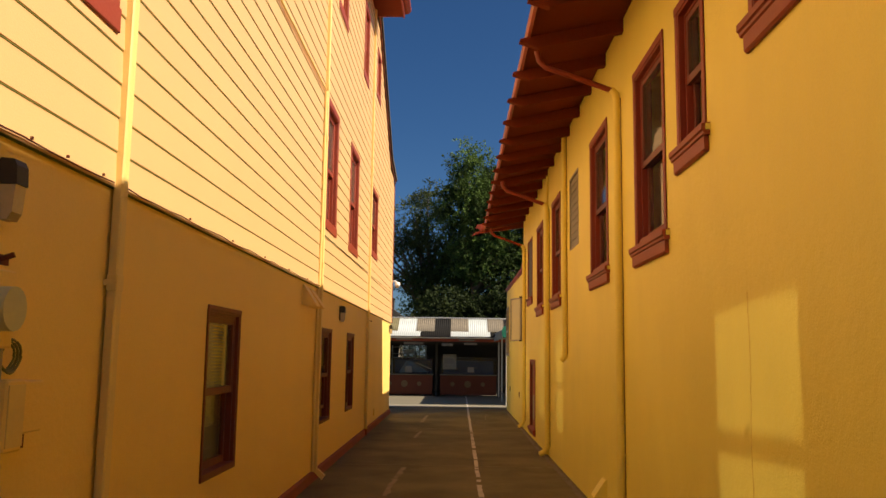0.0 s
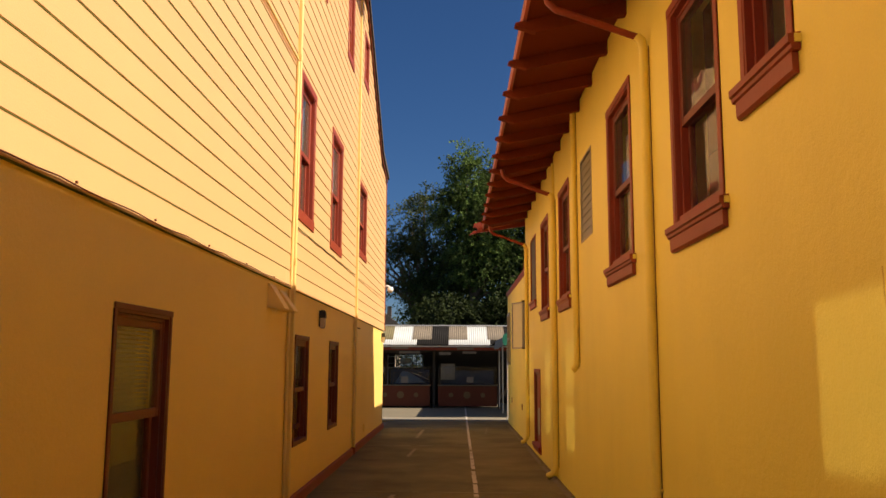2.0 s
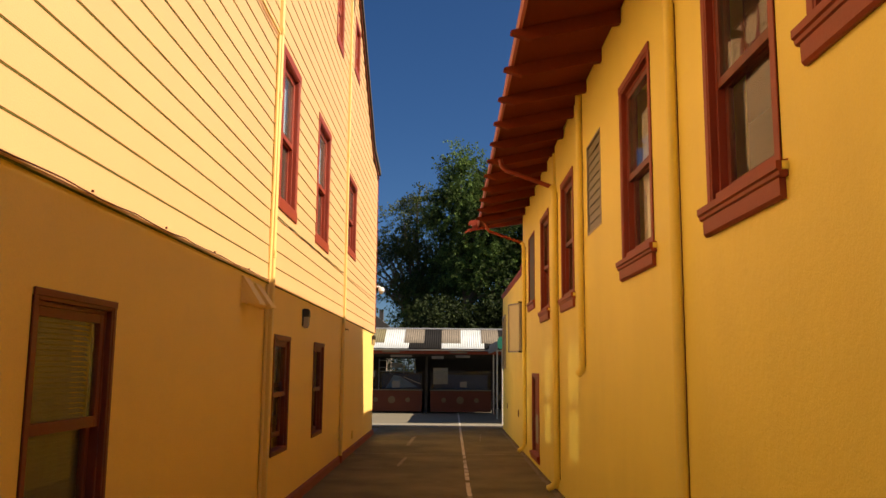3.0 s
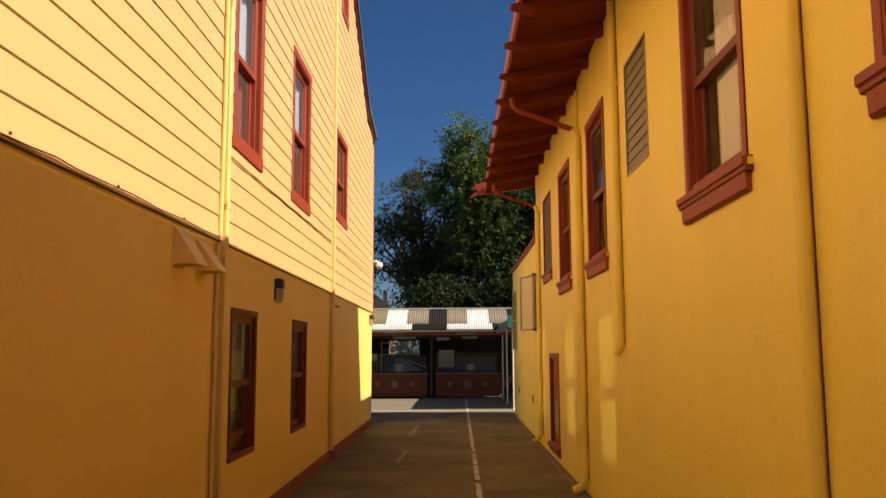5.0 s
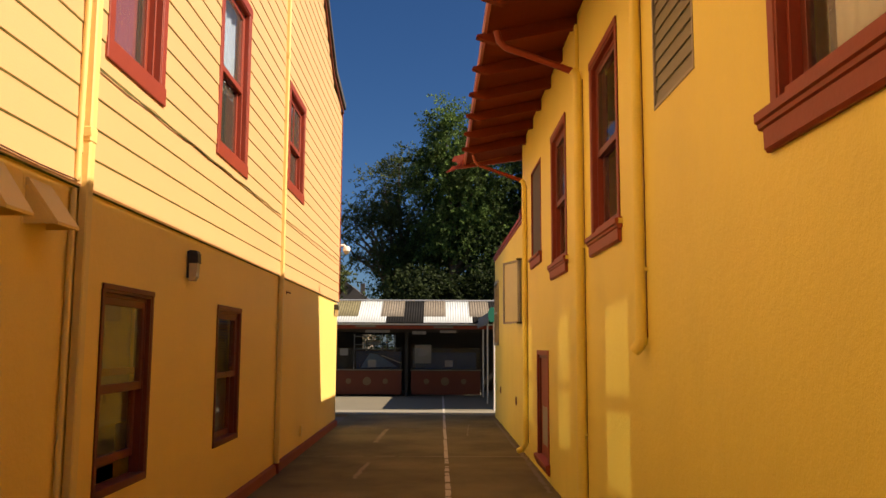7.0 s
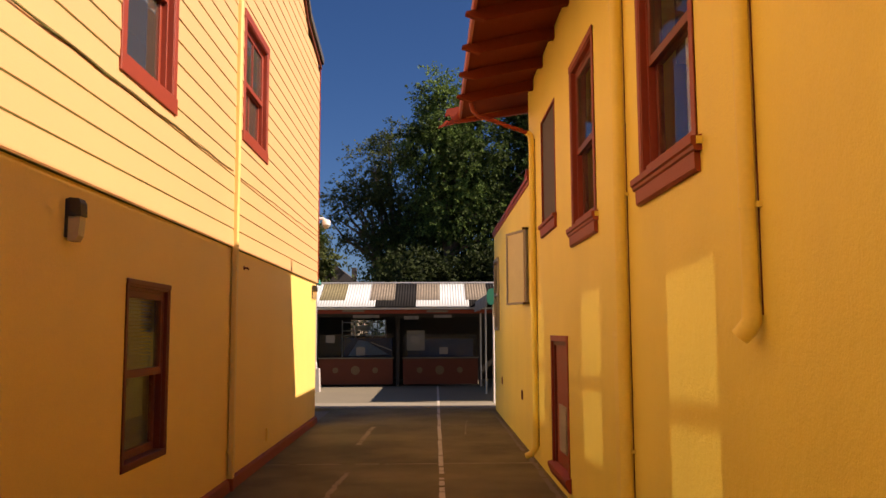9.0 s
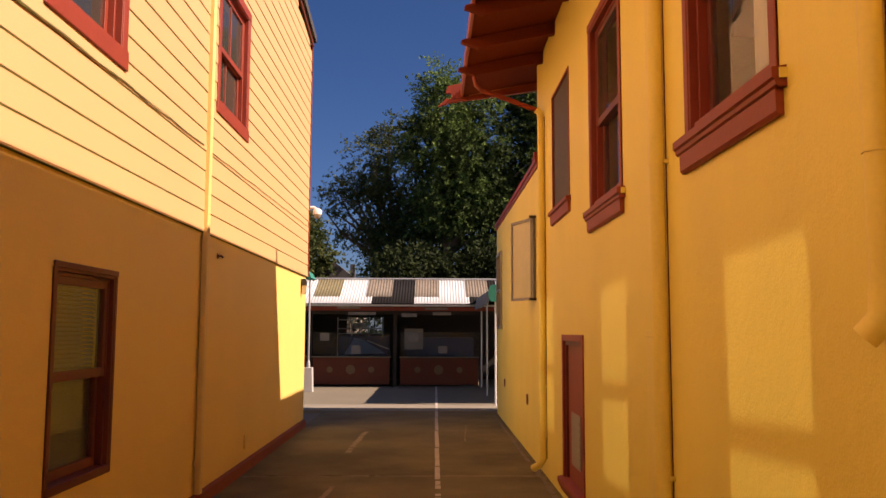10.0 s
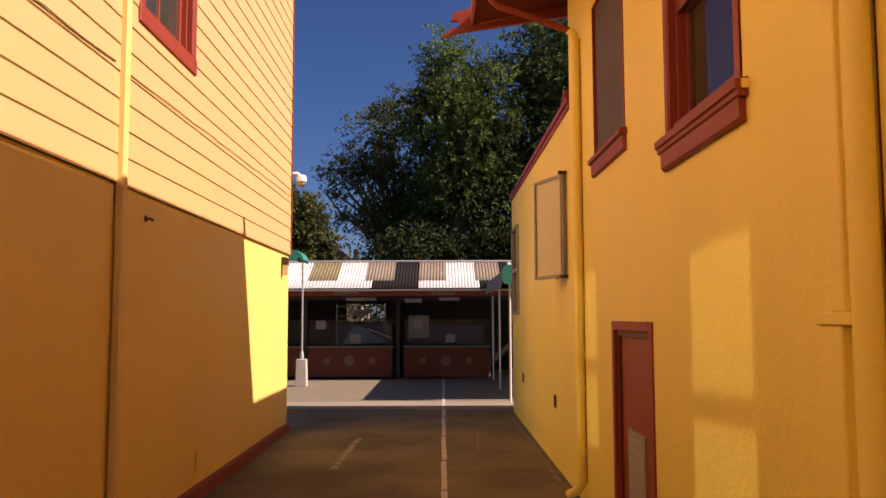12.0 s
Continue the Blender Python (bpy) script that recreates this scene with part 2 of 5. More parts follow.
M["leaf"] = leaf_mat("dark_green_leaves", (0.080, 0.125, 0.030), (0.016, 0.027, 0.008))
# darker copy of the leaf greens: the hedge's shade is in its colour
M["leaf_shaded"] = leaf_mat("shaded_hedge_leaves", (0.045, 0.066, 0.018), (0.014, 0.022, 0.008))
M["leaf_bright"] = leaf_mat("fresh_green_leaves", (0.18, 0.28, 0.065), (0.06, 0.10, 0.024))
M["leaf_dry"] = leaf_mat("olive_leaves", (0.14, 0.165, 0.050), (0.05, 0.068, 0.022))

# ---------------------------------------------------------------- building helpers


def box(bm, x0, x1, y0, y1, z0, z1):
    v = [bm.verts.new((x, y, z)) for x in (x0, x1) for y in (y0, y1) for z in (z0, z1)]
    for f in ((0, 1, 3, 2), (4, 6, 7, 5), (0, 4, 5, 1), (2, 3, 7, 6), (0, 2, 6, 4), (1, 5, 7, 3)):
        bm.faces.new([v[i] for i in f])


def bevelled(bm, w=0.004, seg=1):
    bmesh.ops.bevel(bm, geom=bm.edges[:], offset=w, segments=seg, affect="EDGES", clamp_overlap=True)
    return bm


def tube(bm, pts, r, seg=12, cap=True, squash=1.0):
    """A round pipe along points."""
    pts = [Vector(p) for p in pts]
    rings = []
    for i, p in enumerate(pts):
        a = pts[max(i - 1, 0)]
        b = pts[min(i + 1, len(pts) - 1)]
        d = (b - a).normalized()
        up = Vector((0, 1, 0)) if abs(d.y) < 0.9 else Vector((1, 0, 0))
        s = d.cross(up).normalized()
        t = d.cross(s).normalized()
        rr = r[i] if isinstance(r, (list, tuple)) else r
        rings.append([bm.verts.new(p + s * math.cos(k * math.tau / seg) * rr + t * math.sin(k * math.tau / seg) * rr * squash) for k in range(seg)])
    for a, b in zip(rings, rings[1:]):
        for k in range(seg):
            bm.faces.new((a[k], a[(k + 1) % seg], b[(k + 1) % seg], b[k])).smooth = True
    if cap:
        for f in (bm.faces.new(rings[0][::-1]), bm.faces.new(rings[-1])):
            for e in f.edges:
                e.smooth = False


def prism(bm, outline, lo, hi, axis="y"):
    """An outline of two coordinates pushed along the third."""
    def put(p, h):
        return {"y": (p[0], h, p[1]), "x": (h, p[0], p[1]), "z": (p[0], p[1], h)}[axis]
    a = [bm.verts.new(put(p, lo)) for p in outline]
    b = [bm.verts.new(put(p, hi)) for p in outline]
    n = len(a)
    for i in range(n):
        bm.faces.new((a[i], a[(i + 1) % n], b[(i + 1) % n], b[i]))
    bm.faces.new(a[::-1])
    bm.faces.new(b)


def disc(bm, c, r, axis, depth, seg=20):
    tube(bm, [Vector(c), Vector(c) + Vector(axis) * depth], r, seg)


def mesh_of(bm, name, material):
    bmesh.ops.recalc_face_normals(bm, faces=bm.faces)
    me = bpy.data.meshes.new(name)
    bm.to_mesh(me)
    bm.free()
    me.materials.append(material)
    return me


def part(name, bm, material, parent=None, label=""):
    ob = new(name, mesh_of(bm, name, material))
    ob.parent = parent
    if label:
        tagged(ob, label)
    return ob


def thing(name, label, category, at=(0, 0, 0), kind="", group=""):
    ob = new(name)
    ob.location = at
    ob.empty_display_size = 0.1
    bpy.context.view_layer.update()
    return tagged(ob, label, category, group, kind)


def under(ob, parent):
    """Parts are built in world places and then hung under a thing that stands at its base."""
    ob.parent = parent
    ob.matrix_parent_inverse = Matrix.Translation(parent.location).inverted()
    return ob


def piece(name, build, material, parent, label="", bev=0.0):
    bm = bmesh.new()
    build(bm)
    if bev:
        bevelled(bm, bev)
    ob = part(name, bm, material, None, label)
    return under(ob, parent) if parent else ob


def glaze(ob, outward):
    """Only the outer face of a pane mirrors; the rest of the solid sheet is clear."""
    ob.data.materials.append(M["clear"])
    for f in ob.data.polygons:
        f.material_index = 0 if f.normal.dot(Vector(outward)) > 0.9 else 1
    ob.visible_shadow = False
    return ob


XW, XE = -1.814, 1.523


def side_box(bm, side, d0, d1, y0, y1, z0, z1):
    """A box on a wall: d is how far it stands out into the alley."""
    if side == "W":
        box(bm, XW + d0, XW + d1, y0, y1, z0, z1)
    else:
        box(bm, XE - d1, XE - d0, y0, y1, z0, z1)


def sx(side, d):
    return XW + d if side == "W" else XE - d


def spans(lo, hi, cuts):
    """lo..hi without the cuts."""
    out, at = [], lo
    for a, b in sorted(cuts):
        if b <= at or a >= hi:
            continue
        if a > at:
            out.append((at, a))
        at = max(at, b)
    if at < hi:
        out.append((at, hi))
    return out


def holed_wall(x0, x1, y0, y1, z0, z1, holes):
    """A slab between x0 and x1 with square openings through it."""
    bm = bmesh.new()
    ys = sorted({y0, y1, *[v for h in holes for v in h[:2] if y0 < v < y1]})
    zs = sorted({z0, z1, *[v for h in holes for v in h[2:] if z0 < v < z1]})

    def solid(i, j):
        if not (0 <= i < len(ys) - 1 and 0 <= j < len(zs) - 1):
            return False
        cy, cz = (ys[i] + ys[i + 1]) / 2, (zs[j] + zs[j + 1]) / 2
        return not any(a < cy < b and c < cz < d for a, b, c, d in holes)
    cache = {}

    def v(x, y, z):
        k = (x, y, z)
        if k not in cache:
            cache[k] = bm.verts.new(k)
        return cache[k]
    for i in range(len(ys) - 1):
        for j in range(len(zs) - 1):
            if not solid(i, j):
                continue
            a, b, c, d = ys[i], ys[i + 1], zs[j], zs[j + 1]
            for x in (x0, x1):
                bm.faces.new((v(x, a, c), v(x, b, c), v(x, b, d), v(x, a, d)))
            if not solid(i - 1, j):
                bm.faces.new((v(x0, a, c), v(x1, a, c), v(x1, a, d), v(x0, a, d)))
            if not solid(i + 1, j):
                bm.faces.new((v(x0, b, c), v(x1, b, c), v(x1, b, d), v(x0, b, d)))
            if not solid(i, j - 1):
                bm.faces.new((v(x0, a, c), v(x1, a, c), v(x1, b, c), v(x0, b, c)))
            if not solid(i, j + 1):
                bm.faces.new((v(x0, a, d), v(x1, a, d), v(x1, b, d), v(x0, b, d)))
    return bm

# ---------------------------------------------------------------- ground
GY0, YARD = -9.0, 25.45
g = piece("ground", lambda bm: box(bm, -300, 300, -300, 300, -0.30, -0.05), M["earth"], None)
tagged(g, "bare grey-brown ground under and around the paving", "ground", kind="structure")

# openings: y0, y1, z0, z1 of the whole window with its casing
LOW_W = [(5.97, 6.89, 0.67, 1.94), (11.08, 11.98, 0.66, 1.94), (13.69, 14.61, 0.65, 1.94)]
UP_W = [(2.93, 4.08, 3.26, 5.10), (10.90, 11.93, 3.295, 5.08), (13.38, 14.54, 3.30, 5.10), (16.84, 18.15, 3.65, 5.09)]
TOP_W = [(11.62, 12.58, 6.70, 8.22), (14.86, 15.66, 6.80, 8.25), (17.32, 18.12, 7.20, 8.26)]
EAST_W = [(3.25, 4.15, 3.36, 4.04), (4.93, 5.58, 3.02, 4.04), (5.92, 6.96, 2.52, 4.04), (8.22, 9.30, 2.51, 4.04), (12.02, 13.10, 2.50, 4.03),
          (14.46, 15.55, 2.50, 4.0), (16.52, 17.57, 2.79, 4.0)]
LOUVRE = (10.25, 11.03, 3.01, 3.98)
PANEL = (15.94, 17.03, 0.20, 1.53)
SID = 2.445          # underside of the siding
LAP = 0.1825
END_W = 22.78
GYW = 0.0            # where the tall building begins
TOPS = [(17.0, 9.25), (21.2, 6.66), (END_W, 6.42)]

# ---------------------------------------------------------------- west building
wall_w = part("wall_west", holed_wall(XW - 0.22, XW, GYW, END_W, -0.05, SID, LOW_W), M["stucco_w"])
tagged(wall_w, "ochre painted stucco wall, ground storey of the tall building", "wall", kind="structure")
up = part("wall_west_upper", holed_wall(XW - 0.22, XW + 0.006, GYW, END_W, SID, 6.42, UP_W), M["siding"])
tagged(up, "pale yellow clapboard wall of the upper storeys", "wall", kind="structure")


def upper_gable(bm):
    prism(bm, [(GYW, 6.42), (END_W, 6.42), (21.2, 6.66), (17.0, 9.25), (GYW, 9.25)], XW - 0.22, XW - 0.04, "x")


top_wall = piece("wall_west_top", upper_gable, M["siding"], None)
tagged(top_wall, "pale yellow top storey wall under the eaves", "wall", kind="structure")
for nm, x0, x1, y0, y1, h in (("wall_west_end", -10, XW - 0.22, END_W - 0.2, END_W, 6.42), ("wall_west_start", -10, XW - 0.22, GYW, GYW + 0.2, 9.25), ("wall_west_back", -10.2, -10, GYW, END_W, 6.42)):
    w = piece(nm, lambda bm: box(bm, x0, x1, y0, y1, -0.05, h), M["stucco_w"], None)
    tagged(w, "plain ochre outer wall of the tall building", "wall", kind="structure")
for z in (2.46, 5.9):
    f = piece("floor_west", lambda bm: box(bm, -9.99, XW - 0.23, GYW + 0.21, END_W - 0.21, z, z + 0.15), M["interior"], None)
    tagged(f, "dim inner floor of the tall building", "floor", kind="structure")
f = piece("wall_west_inner", lambda bm: box(bm, -4.2, -4.1, GYW + 0.21, END_W - 0.21, 0, 8.9), M["interior"], None)
tagged(f, "dim plaster inner wall behind the windows", "wall", kind="structure")


def edge_at(y):
    if y <= 17.0:
        return 9.25
    (y0, z0), (y1, z1) = (TOPS[0], TOPS[1]) if y < 21.2 else (TOPS[1], TOPS[2])
    return z0 + (z1 - z0) * (y - y0) / (y1 - y0)


def y_limit(z):
    """How far the siding runs at the height z."""
    if z <= 6.42:
        return END_W
    if z <= 6.66:
        return 21.2 + (6.66 - z) / 0.24 * (END_W - 21.2)
    return 17.0 + (9.25 - z) / 2.59 * 4.2


def clapboards():
    z, holes = SID, UP_W + TOP_W
    while z < 8.75:
        bm = bmesh.new()
        z1 = min(z + LAP, 8.8)
        cuts = sorted({z, z1, *[c for h in holes for c in h[2:] if z < c < z1]})
        for a, b in zip(cuts, cuts[1:]):
            mid = (a + b) / 2
            for y0, y1 in spans(GYW, y_limit(b) - 0.004, [h[:2] for h in holes if h[2] < mid < h[3]]):
                lo = a - z
                t0, t1 = 0.028 - 0.007 * lo / LAP, 0.028 - 0.007 * (b - z) / LAP
                drop = 0.004 if a == z else 0.0
                back = -0.035 if z > 6.3 else 0.007
                prism(bm, [(XW + back, a + drop), (XW + t0 - (0.006 if drop else 0), a + drop), (XW + t0, a + drop * 2), (XW + t1, b), (XW + back, b)], y0, y1, "y")
        piece_ob = part("board", bm, M["siding"])
        under(piece_ob, up)
        z += LAP


clapboards()
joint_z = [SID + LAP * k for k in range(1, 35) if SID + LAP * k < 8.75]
piece("joint", lambda bm: [box(bm, XW + 0.008, XW + 0.0245, y0, y1, z - 0.0005, z + 0.0033) for z in joint_z for y0, y1 in spans(GYW, y_limit(z) - 0.01, [h[:2] for h in UP_W + TOP_W if h[2] - 0.02 < z < h[3] + 0.01])], M["joint"], up, "dark joint strips in the laps of the siding")
piece("drip_mould", lambda bm: prism(bm, [(XW, SID - 0.004), (XW + 0.028, SID - 0.004), (XW + 0.030, SID + 0.002), (XW + 0.006, SID + 0.003)], GYW, END_W, "y"), M["siding"], up)
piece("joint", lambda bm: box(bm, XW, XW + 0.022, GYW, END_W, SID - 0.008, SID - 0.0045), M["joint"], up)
cb = piece("corner_board", lambda bm: box(bm, XW - 0.10, XW + 0.040, END_W + 0.002, END_W + 0.03, SID, 6.40), M["red"], up, "brick red corner board")
rake = thing("roof_west", "dark roofing with red eaves and gutter on the tall building", "roof", (XW, 10, 9.25), "structure")
piece("roof_edge", lambda bm: [prism(bm, [(a[0], a[1] + 0.01), (b[0], b[1] + 0.01), (b[0], b[1] + 0.13), (a[0], a[1] + 0.13)], -9.9, XW + 0.10, "x") for a, b in zip(TOPS, TOPS[1:])], M["shingle"], rake)
piece("rake_board", lambda bm: [prism(bm, [(a[0], a[1] - 0.07), (b[0], b[1] - 0.07), (b[0], b[1] + 0.008), (a[0], a[1] + 0.008)], XW + 0.034, XW + 0.06, "x") for a, b in zip(TOPS, TOPS[1:])], M["hut_wood"], rake)
EV = 16.9
piece("soffit", lambda bm: box(bm, XW - 0.03, XW + 0.60, GYW, EV, 8.80, 8.84), M["red_soffit"], rake)
piece("fascia", lambda bm: box(bm, XW + 0.60, XW + 0.63, GYW, EV, 8.76, 9.0), M["red"], rake)
piece("gutter", lambda bm: prism(bm, [(XW + 0.635, 8.86), (XW + 0.70, 8.86), (XW + 0.76, 8.92), (XW + 0.76, 9.0), (XW + 0.635, 9.0)], GYW, EV + 0.02, "y"), M["red"], rake)
piece("eave_end", lambda bm: prism(bm, [(XW - 0.03, 8.80), (XW + 0.60, 8.80), (XW + 0.60, 9.02), (XW - 0.03, 9.22)], EV + 0.002, EV + 0.03, "y"), M["red"], rake)
piece("roof_slope", lambda bm: prism(bm, [(XW + 0.74, 9.01), (-6.0, 11.2), (-10.3, 9.2), (-10.3, 9.1), (-6.0, 11.1), (XW + 0.74, 8.99 + 0.01)], GYW, 17.0, "y"), M["shingle"], rake)
bb = piece("baseboard_west", lambda bm: prism(bm, [(XW, -0.02), (XW + 0.05, -0.02), (XW + 0.035, 0.10), (XW + 0.004, 0.12), (XW, 0.12)], GYW, END_W + 0.02, "y"), M["base"], None)
tagged(bb, "oxide red painted foot of the stucco wall", "baseboard", kind="structure")

# ---------------------------------------------------------------- east building
END_E = 18.78
wall_e = part("wall_east", holed_wall(XE, XE + 0.24, GY0, END_E, -0.05, 5.05, EAST_W + [LOUVRE, PANEL]), M["stucco_e"])
tagged(wall_e, "bright ochre rough stucco wall of the tile-roofed building", "wall", kind="structure")
for nm, b in (("wall_east_end", (XE + 0.24, 9.0, END_E - 0.2, END_E, -0.05, 5.05)), ("wall_east_start", (XE + 0.24, 9.0, GY0, GY0 + 0.2, -0.05, 5.05)), ("wall_east_back", (9.0, 9.2, GY0, END_E, -0.05, 5.05))):
    w = piece(nm, lambda bm: box(bm, *b), M["stucco_e"], None)
    tagged(w, "plain ochre stucco outer wall", "wall", kind="structure")
f = piece("wall_east_inner", lambda bm: box(bm, 4.2, 4.3, GY0 + 0.21, END_E - 0.21, 0, 5.0), M["interior"], None)
tagged(f, "dim plaster inner wall behind the windows", "wall", kind="structure")
f = piece("floor_east", lambda bm: box(bm, XE + 0.25, 8.99, GY0 + 0.21, END_E - 0.21, 1.55, 1.7), M["interior"], None)
tagged(f, "dim inner floor of the tile-roofed building", "floor", kind="structure")

def crack(bm, y, z0, z1, seed):
    """A hairline crack with raised, uneven lips."""
    rg = random.Random(seed)
    n = int((z1 - z0) / 0.05)
    pts = [(y + 0.010 * math.sin(i * 0.35) + rg.uniform(-0.006, 0.006), z0 + (z1 - z0) * i / n, rg.uniform(0.001, 0.003)) for i in range(n + 1)]
    rows = [(bm.verts.new((XE + 0.002, p - w - 0.004, z)), bm.verts.new((XE - 0.002 - w * 0.6, p, z)), bm.verts.new((XE + 0.002, p + w + 0.004, z))) for p, z, w in pts]
    for a, b in zip(rows, rows[1:]):
        bm.faces.new((a[0], a[1], b[1], b[0]))
        bm.faces.new((a[1], a[2], b[2], b[1]))


piece("crack", lambda bm: crack(bm, 4.33, 0.0, 1.95, 12), M["stucco_crack"], wall_e, "hairline crack in the stucco")

ANX_END, ANX_TOP = 25.05, 3.56
annex = part("wall_annex", holed_wall(XE + 0.008, XE + 0.2, END_E + 0.003, ANX_END, -0.05, ANX_TOP, [(19.06, 19.92, 1.95, 2.95), (23.85, 24.75, 1.62, 2.98)]), M["stucco_e"])
tagged(annex, "ochre stucco wall of the low flat-roofed annex", "wall", kind="structure")
for nm, b in (("wall_annex_end", (XE + 0.2, 6.0, ANX_END - 0.2, ANX_END, -0.05, ANX_TOP)), ("wall_annex_back", (6.0, 6.2, END_E, ANX_END, -0.05, ANX_TOP))):
    w = piece(nm, lambda bm: box(bm, *b), M["stucco_e"], None)
    tagged(w, "plain ochre stucco outer wall of the annex", "wall", kind="structure")
cop = piece("trim_annex", lambda bm: [box(bm, XE - 0.03, XE + 0.24, END_E + 0.003, ANX_END + 0.03, ANX_TOP, ANX_TOP + 0.055), box(bm, XE - 0.012, XE + 0.007, END_E + 0.003, ANX_END + 0.01, ANX_TOP - 0.05, ANX_TOP - 0.001)], M["red"], None)
tagged(cop, "brick red coping along the top of the annex wall", "coping", kind="structure")
r = piece("roof_annex", lambda bm: box(bm, XE + 0.2, 6.0, END_E + 0.003, ANX_END - 0.2, 3.35, 3.45), M["shingle"], None)
tagged(r, "flat dark roof behind the annex coping", "roof", kind="structure")
piece("post_end", lambda bm: [box(bm, XE - 0.02, XE + 0.10, 18.95, 19.03, ANX_TOP + 0.056, ANX_TOP + 0.17), box(bm, XE - 0.02, XE + 0.10, 19.09, 19.15, ANX_TOP + 0.056, ANX_TOP + 0.14)], M["red"], cop)

# roof of the east building
SL, EX, EZ, RY0, RY1 = 0.21, 0.64, 4.55, GY0, 19.49
roof = thing("roof_east", "low terracotta tile roof with deep red-brown open eaves", "roof", (XE, 8, 5.05), "structure")


def rz(x):
    return EZ + SL * (x - EX)


piece("soffit_boards", lambda bm: prism(bm, [(EX + 0.02, rz(EX + 0.02)), (6.0, rz(6.0)), (6.0, rz(6.0) + 0.03), (EX + 0.02, rz(EX + 0.02) + 0.03)], RY0, RY1, "y"), M["red_soffit"], roof)
piece("deck", lambda bm: prism(bm, [(EX, rz(EX) + 0.034), (6.0, rz(6.0) + 0.034), (6.0, rz(6) + 0.06), (EX, rz(EX) + 0.06)], RY0, RY1, "y"), M["red_soffit"], roof)
piece("far_slope", lambda bm: prism(bm, [(6.0, rz(6) + 0.06), (10.0, rz(6) - 0.7), (10.0, rz(6) - 0.78), (6.0, rz(6) - 0.02)], RY0, RY1, "y"), M["tile"], roof)
rafter_bm = bmesh.new()
prism(rafter_bm, [(EX - 0.085, rz(EX) - 0.045), (EX + 0.10, rz(EX + 0.1) - 0.125), (XE + 0.10, rz(XE + 0.1) - 0.13), (XE + 0.10, rz(XE + 0.1) - 0.002), (EX + 0.022, rz(EX + 0.022) - 0.002), (EX - 0.075, rz(EX - 0.075) - 0.002)], -0.04, 0.04, "y")
bevelled(rafter_bm, 0.004)
rafter_me = mesh_of(rafter_bm, "rafter", M["red_soffit"])
yy = 19.17 - 0.905 * 31
while yy < 18.9:
    ob = new("rafter", rafter_me)
    under(ob, roof)
    ob.location = Vector((0, yy, 0))
    yy += 0.905
piece("gutter", lambda bm: prism(bm, [(EX - 0.010, EZ + 0.0), (EX + 0.018, EZ - 0.012), (EX + 0.018, EZ + 0.02), (EX + 0.005, EZ + 0.02), (EX - 0.002, EZ + 0.092), (EX - 0.018, EZ + 0.092)], RY0, RY1 - 0.032, "y"), M["gutter"], roof, "orange-red painted gutter")
# tiles along the eave: rounded covers with a lip
tile_bm = bmesh.new()
N = 8
rows = []
for x, rr in ((-0.06, 0.085), (0.36, 0.070)):
    rows.append(([tile_bm.verts.new((x, math.cos(k * math.pi / N) * rr, SL * x + math.sin(k * math.pi / N) * rr * 0.8)) for k in range(N + 1)],
                 [tile_bm.verts.new((x, math.cos(k * math.pi / N) * (rr - 0.016), SL * x + math.sin(k * math.pi / N) * (rr * 0.8 - 0.016))) for k in range(N + 1)]))
(ao, ai), (bo, bi) = rows
for k in range(N):
    tile_bm.faces.new((ao[k], ao[k + 1], bo[k + 1], bo[k]))
    tile_bm.faces.new((ai[k], ai[k + 1], bi[k + 1], bi[k]))
    tile_bm.faces.new((ao[k], ao[k + 1], ai[k + 1], ai[k]))
    tile_bm.faces.new((bo[k], bo[k + 1], bi[k + 1], bi[k]))
tile_me = mesh_of(tile_bm, "tile", M["tile"])
rng = random.Random(4)
yy = RY0 + 0.1
while yy < RY1 - 0.05:
    ob = new("tile", tile_me)
    under(ob, roof)
    ob.location = Vector((EX + 0.06 + rng.uniform(-0.012, 0.012), yy, EZ + 0.030 + rng.uniform(-0.004, 0.004)))
    ob.rotation_euler = (0, 0, rng.uniform(-0.03, 0.03))
    yy += 0.215


def tile_field(bm):
    xs = np.arange(EX + 0.26, 6.05, 0.34)
    n = int((RY1 - RY0) / 0.0537)
    for i, x in enumerate(xs):
        x1 = x + 0.36
        prev = None
        for k in range(n + 1):
            y = RY0 + k * 0.0537
            h = 0.03 + 0.05 * abs(math.sin((y - RY0 - 0.1 + 0.1075) / 0.215 * math.pi))
            cur = (bm.verts.new((x, y, rz(x) + h + 0.02)), bm.verts.new((x1, y, rz(x1) + h)))
            if prev:
                bm.faces.new((prev[0], cur[0], cur[1], prev[1]))
            prev = cur


tf = piece("tile_field", tile_field, M["tile"], roof)
tagged(tf, kind="stuff")
# verge board with a notched, pointed tail
piece("verge_board", lambda bm: prism(bm, [(0.33, 4.42), (0.50, 4.475), (XE + 0.2, 4.66), (6.0, rz(6.0) - 0.1), (6.0, rz(6.0) + 0.05), (0.95, 4.80), (0.46, 4.69), (0.43, 4.60), (0.50, 4.60), (0.53, 4.56), (0.49, 4.52), (0.45, 4.53)], RY1 - 0.03, RY1 + 0.03, "y"), M["red"], roof)
piece("verge_tiles", lambda bm: tube(bm, [(0.72, RY1 - 0.01, EZ + 0.06), (3, RY1 - 0.01, rz(3) + 0.08), (6.0, RY1 - 0.01, rz(6) + 0.08)], 0.06, 10), M["tile"], roof)

# ---------------------------------------------------------------- windows


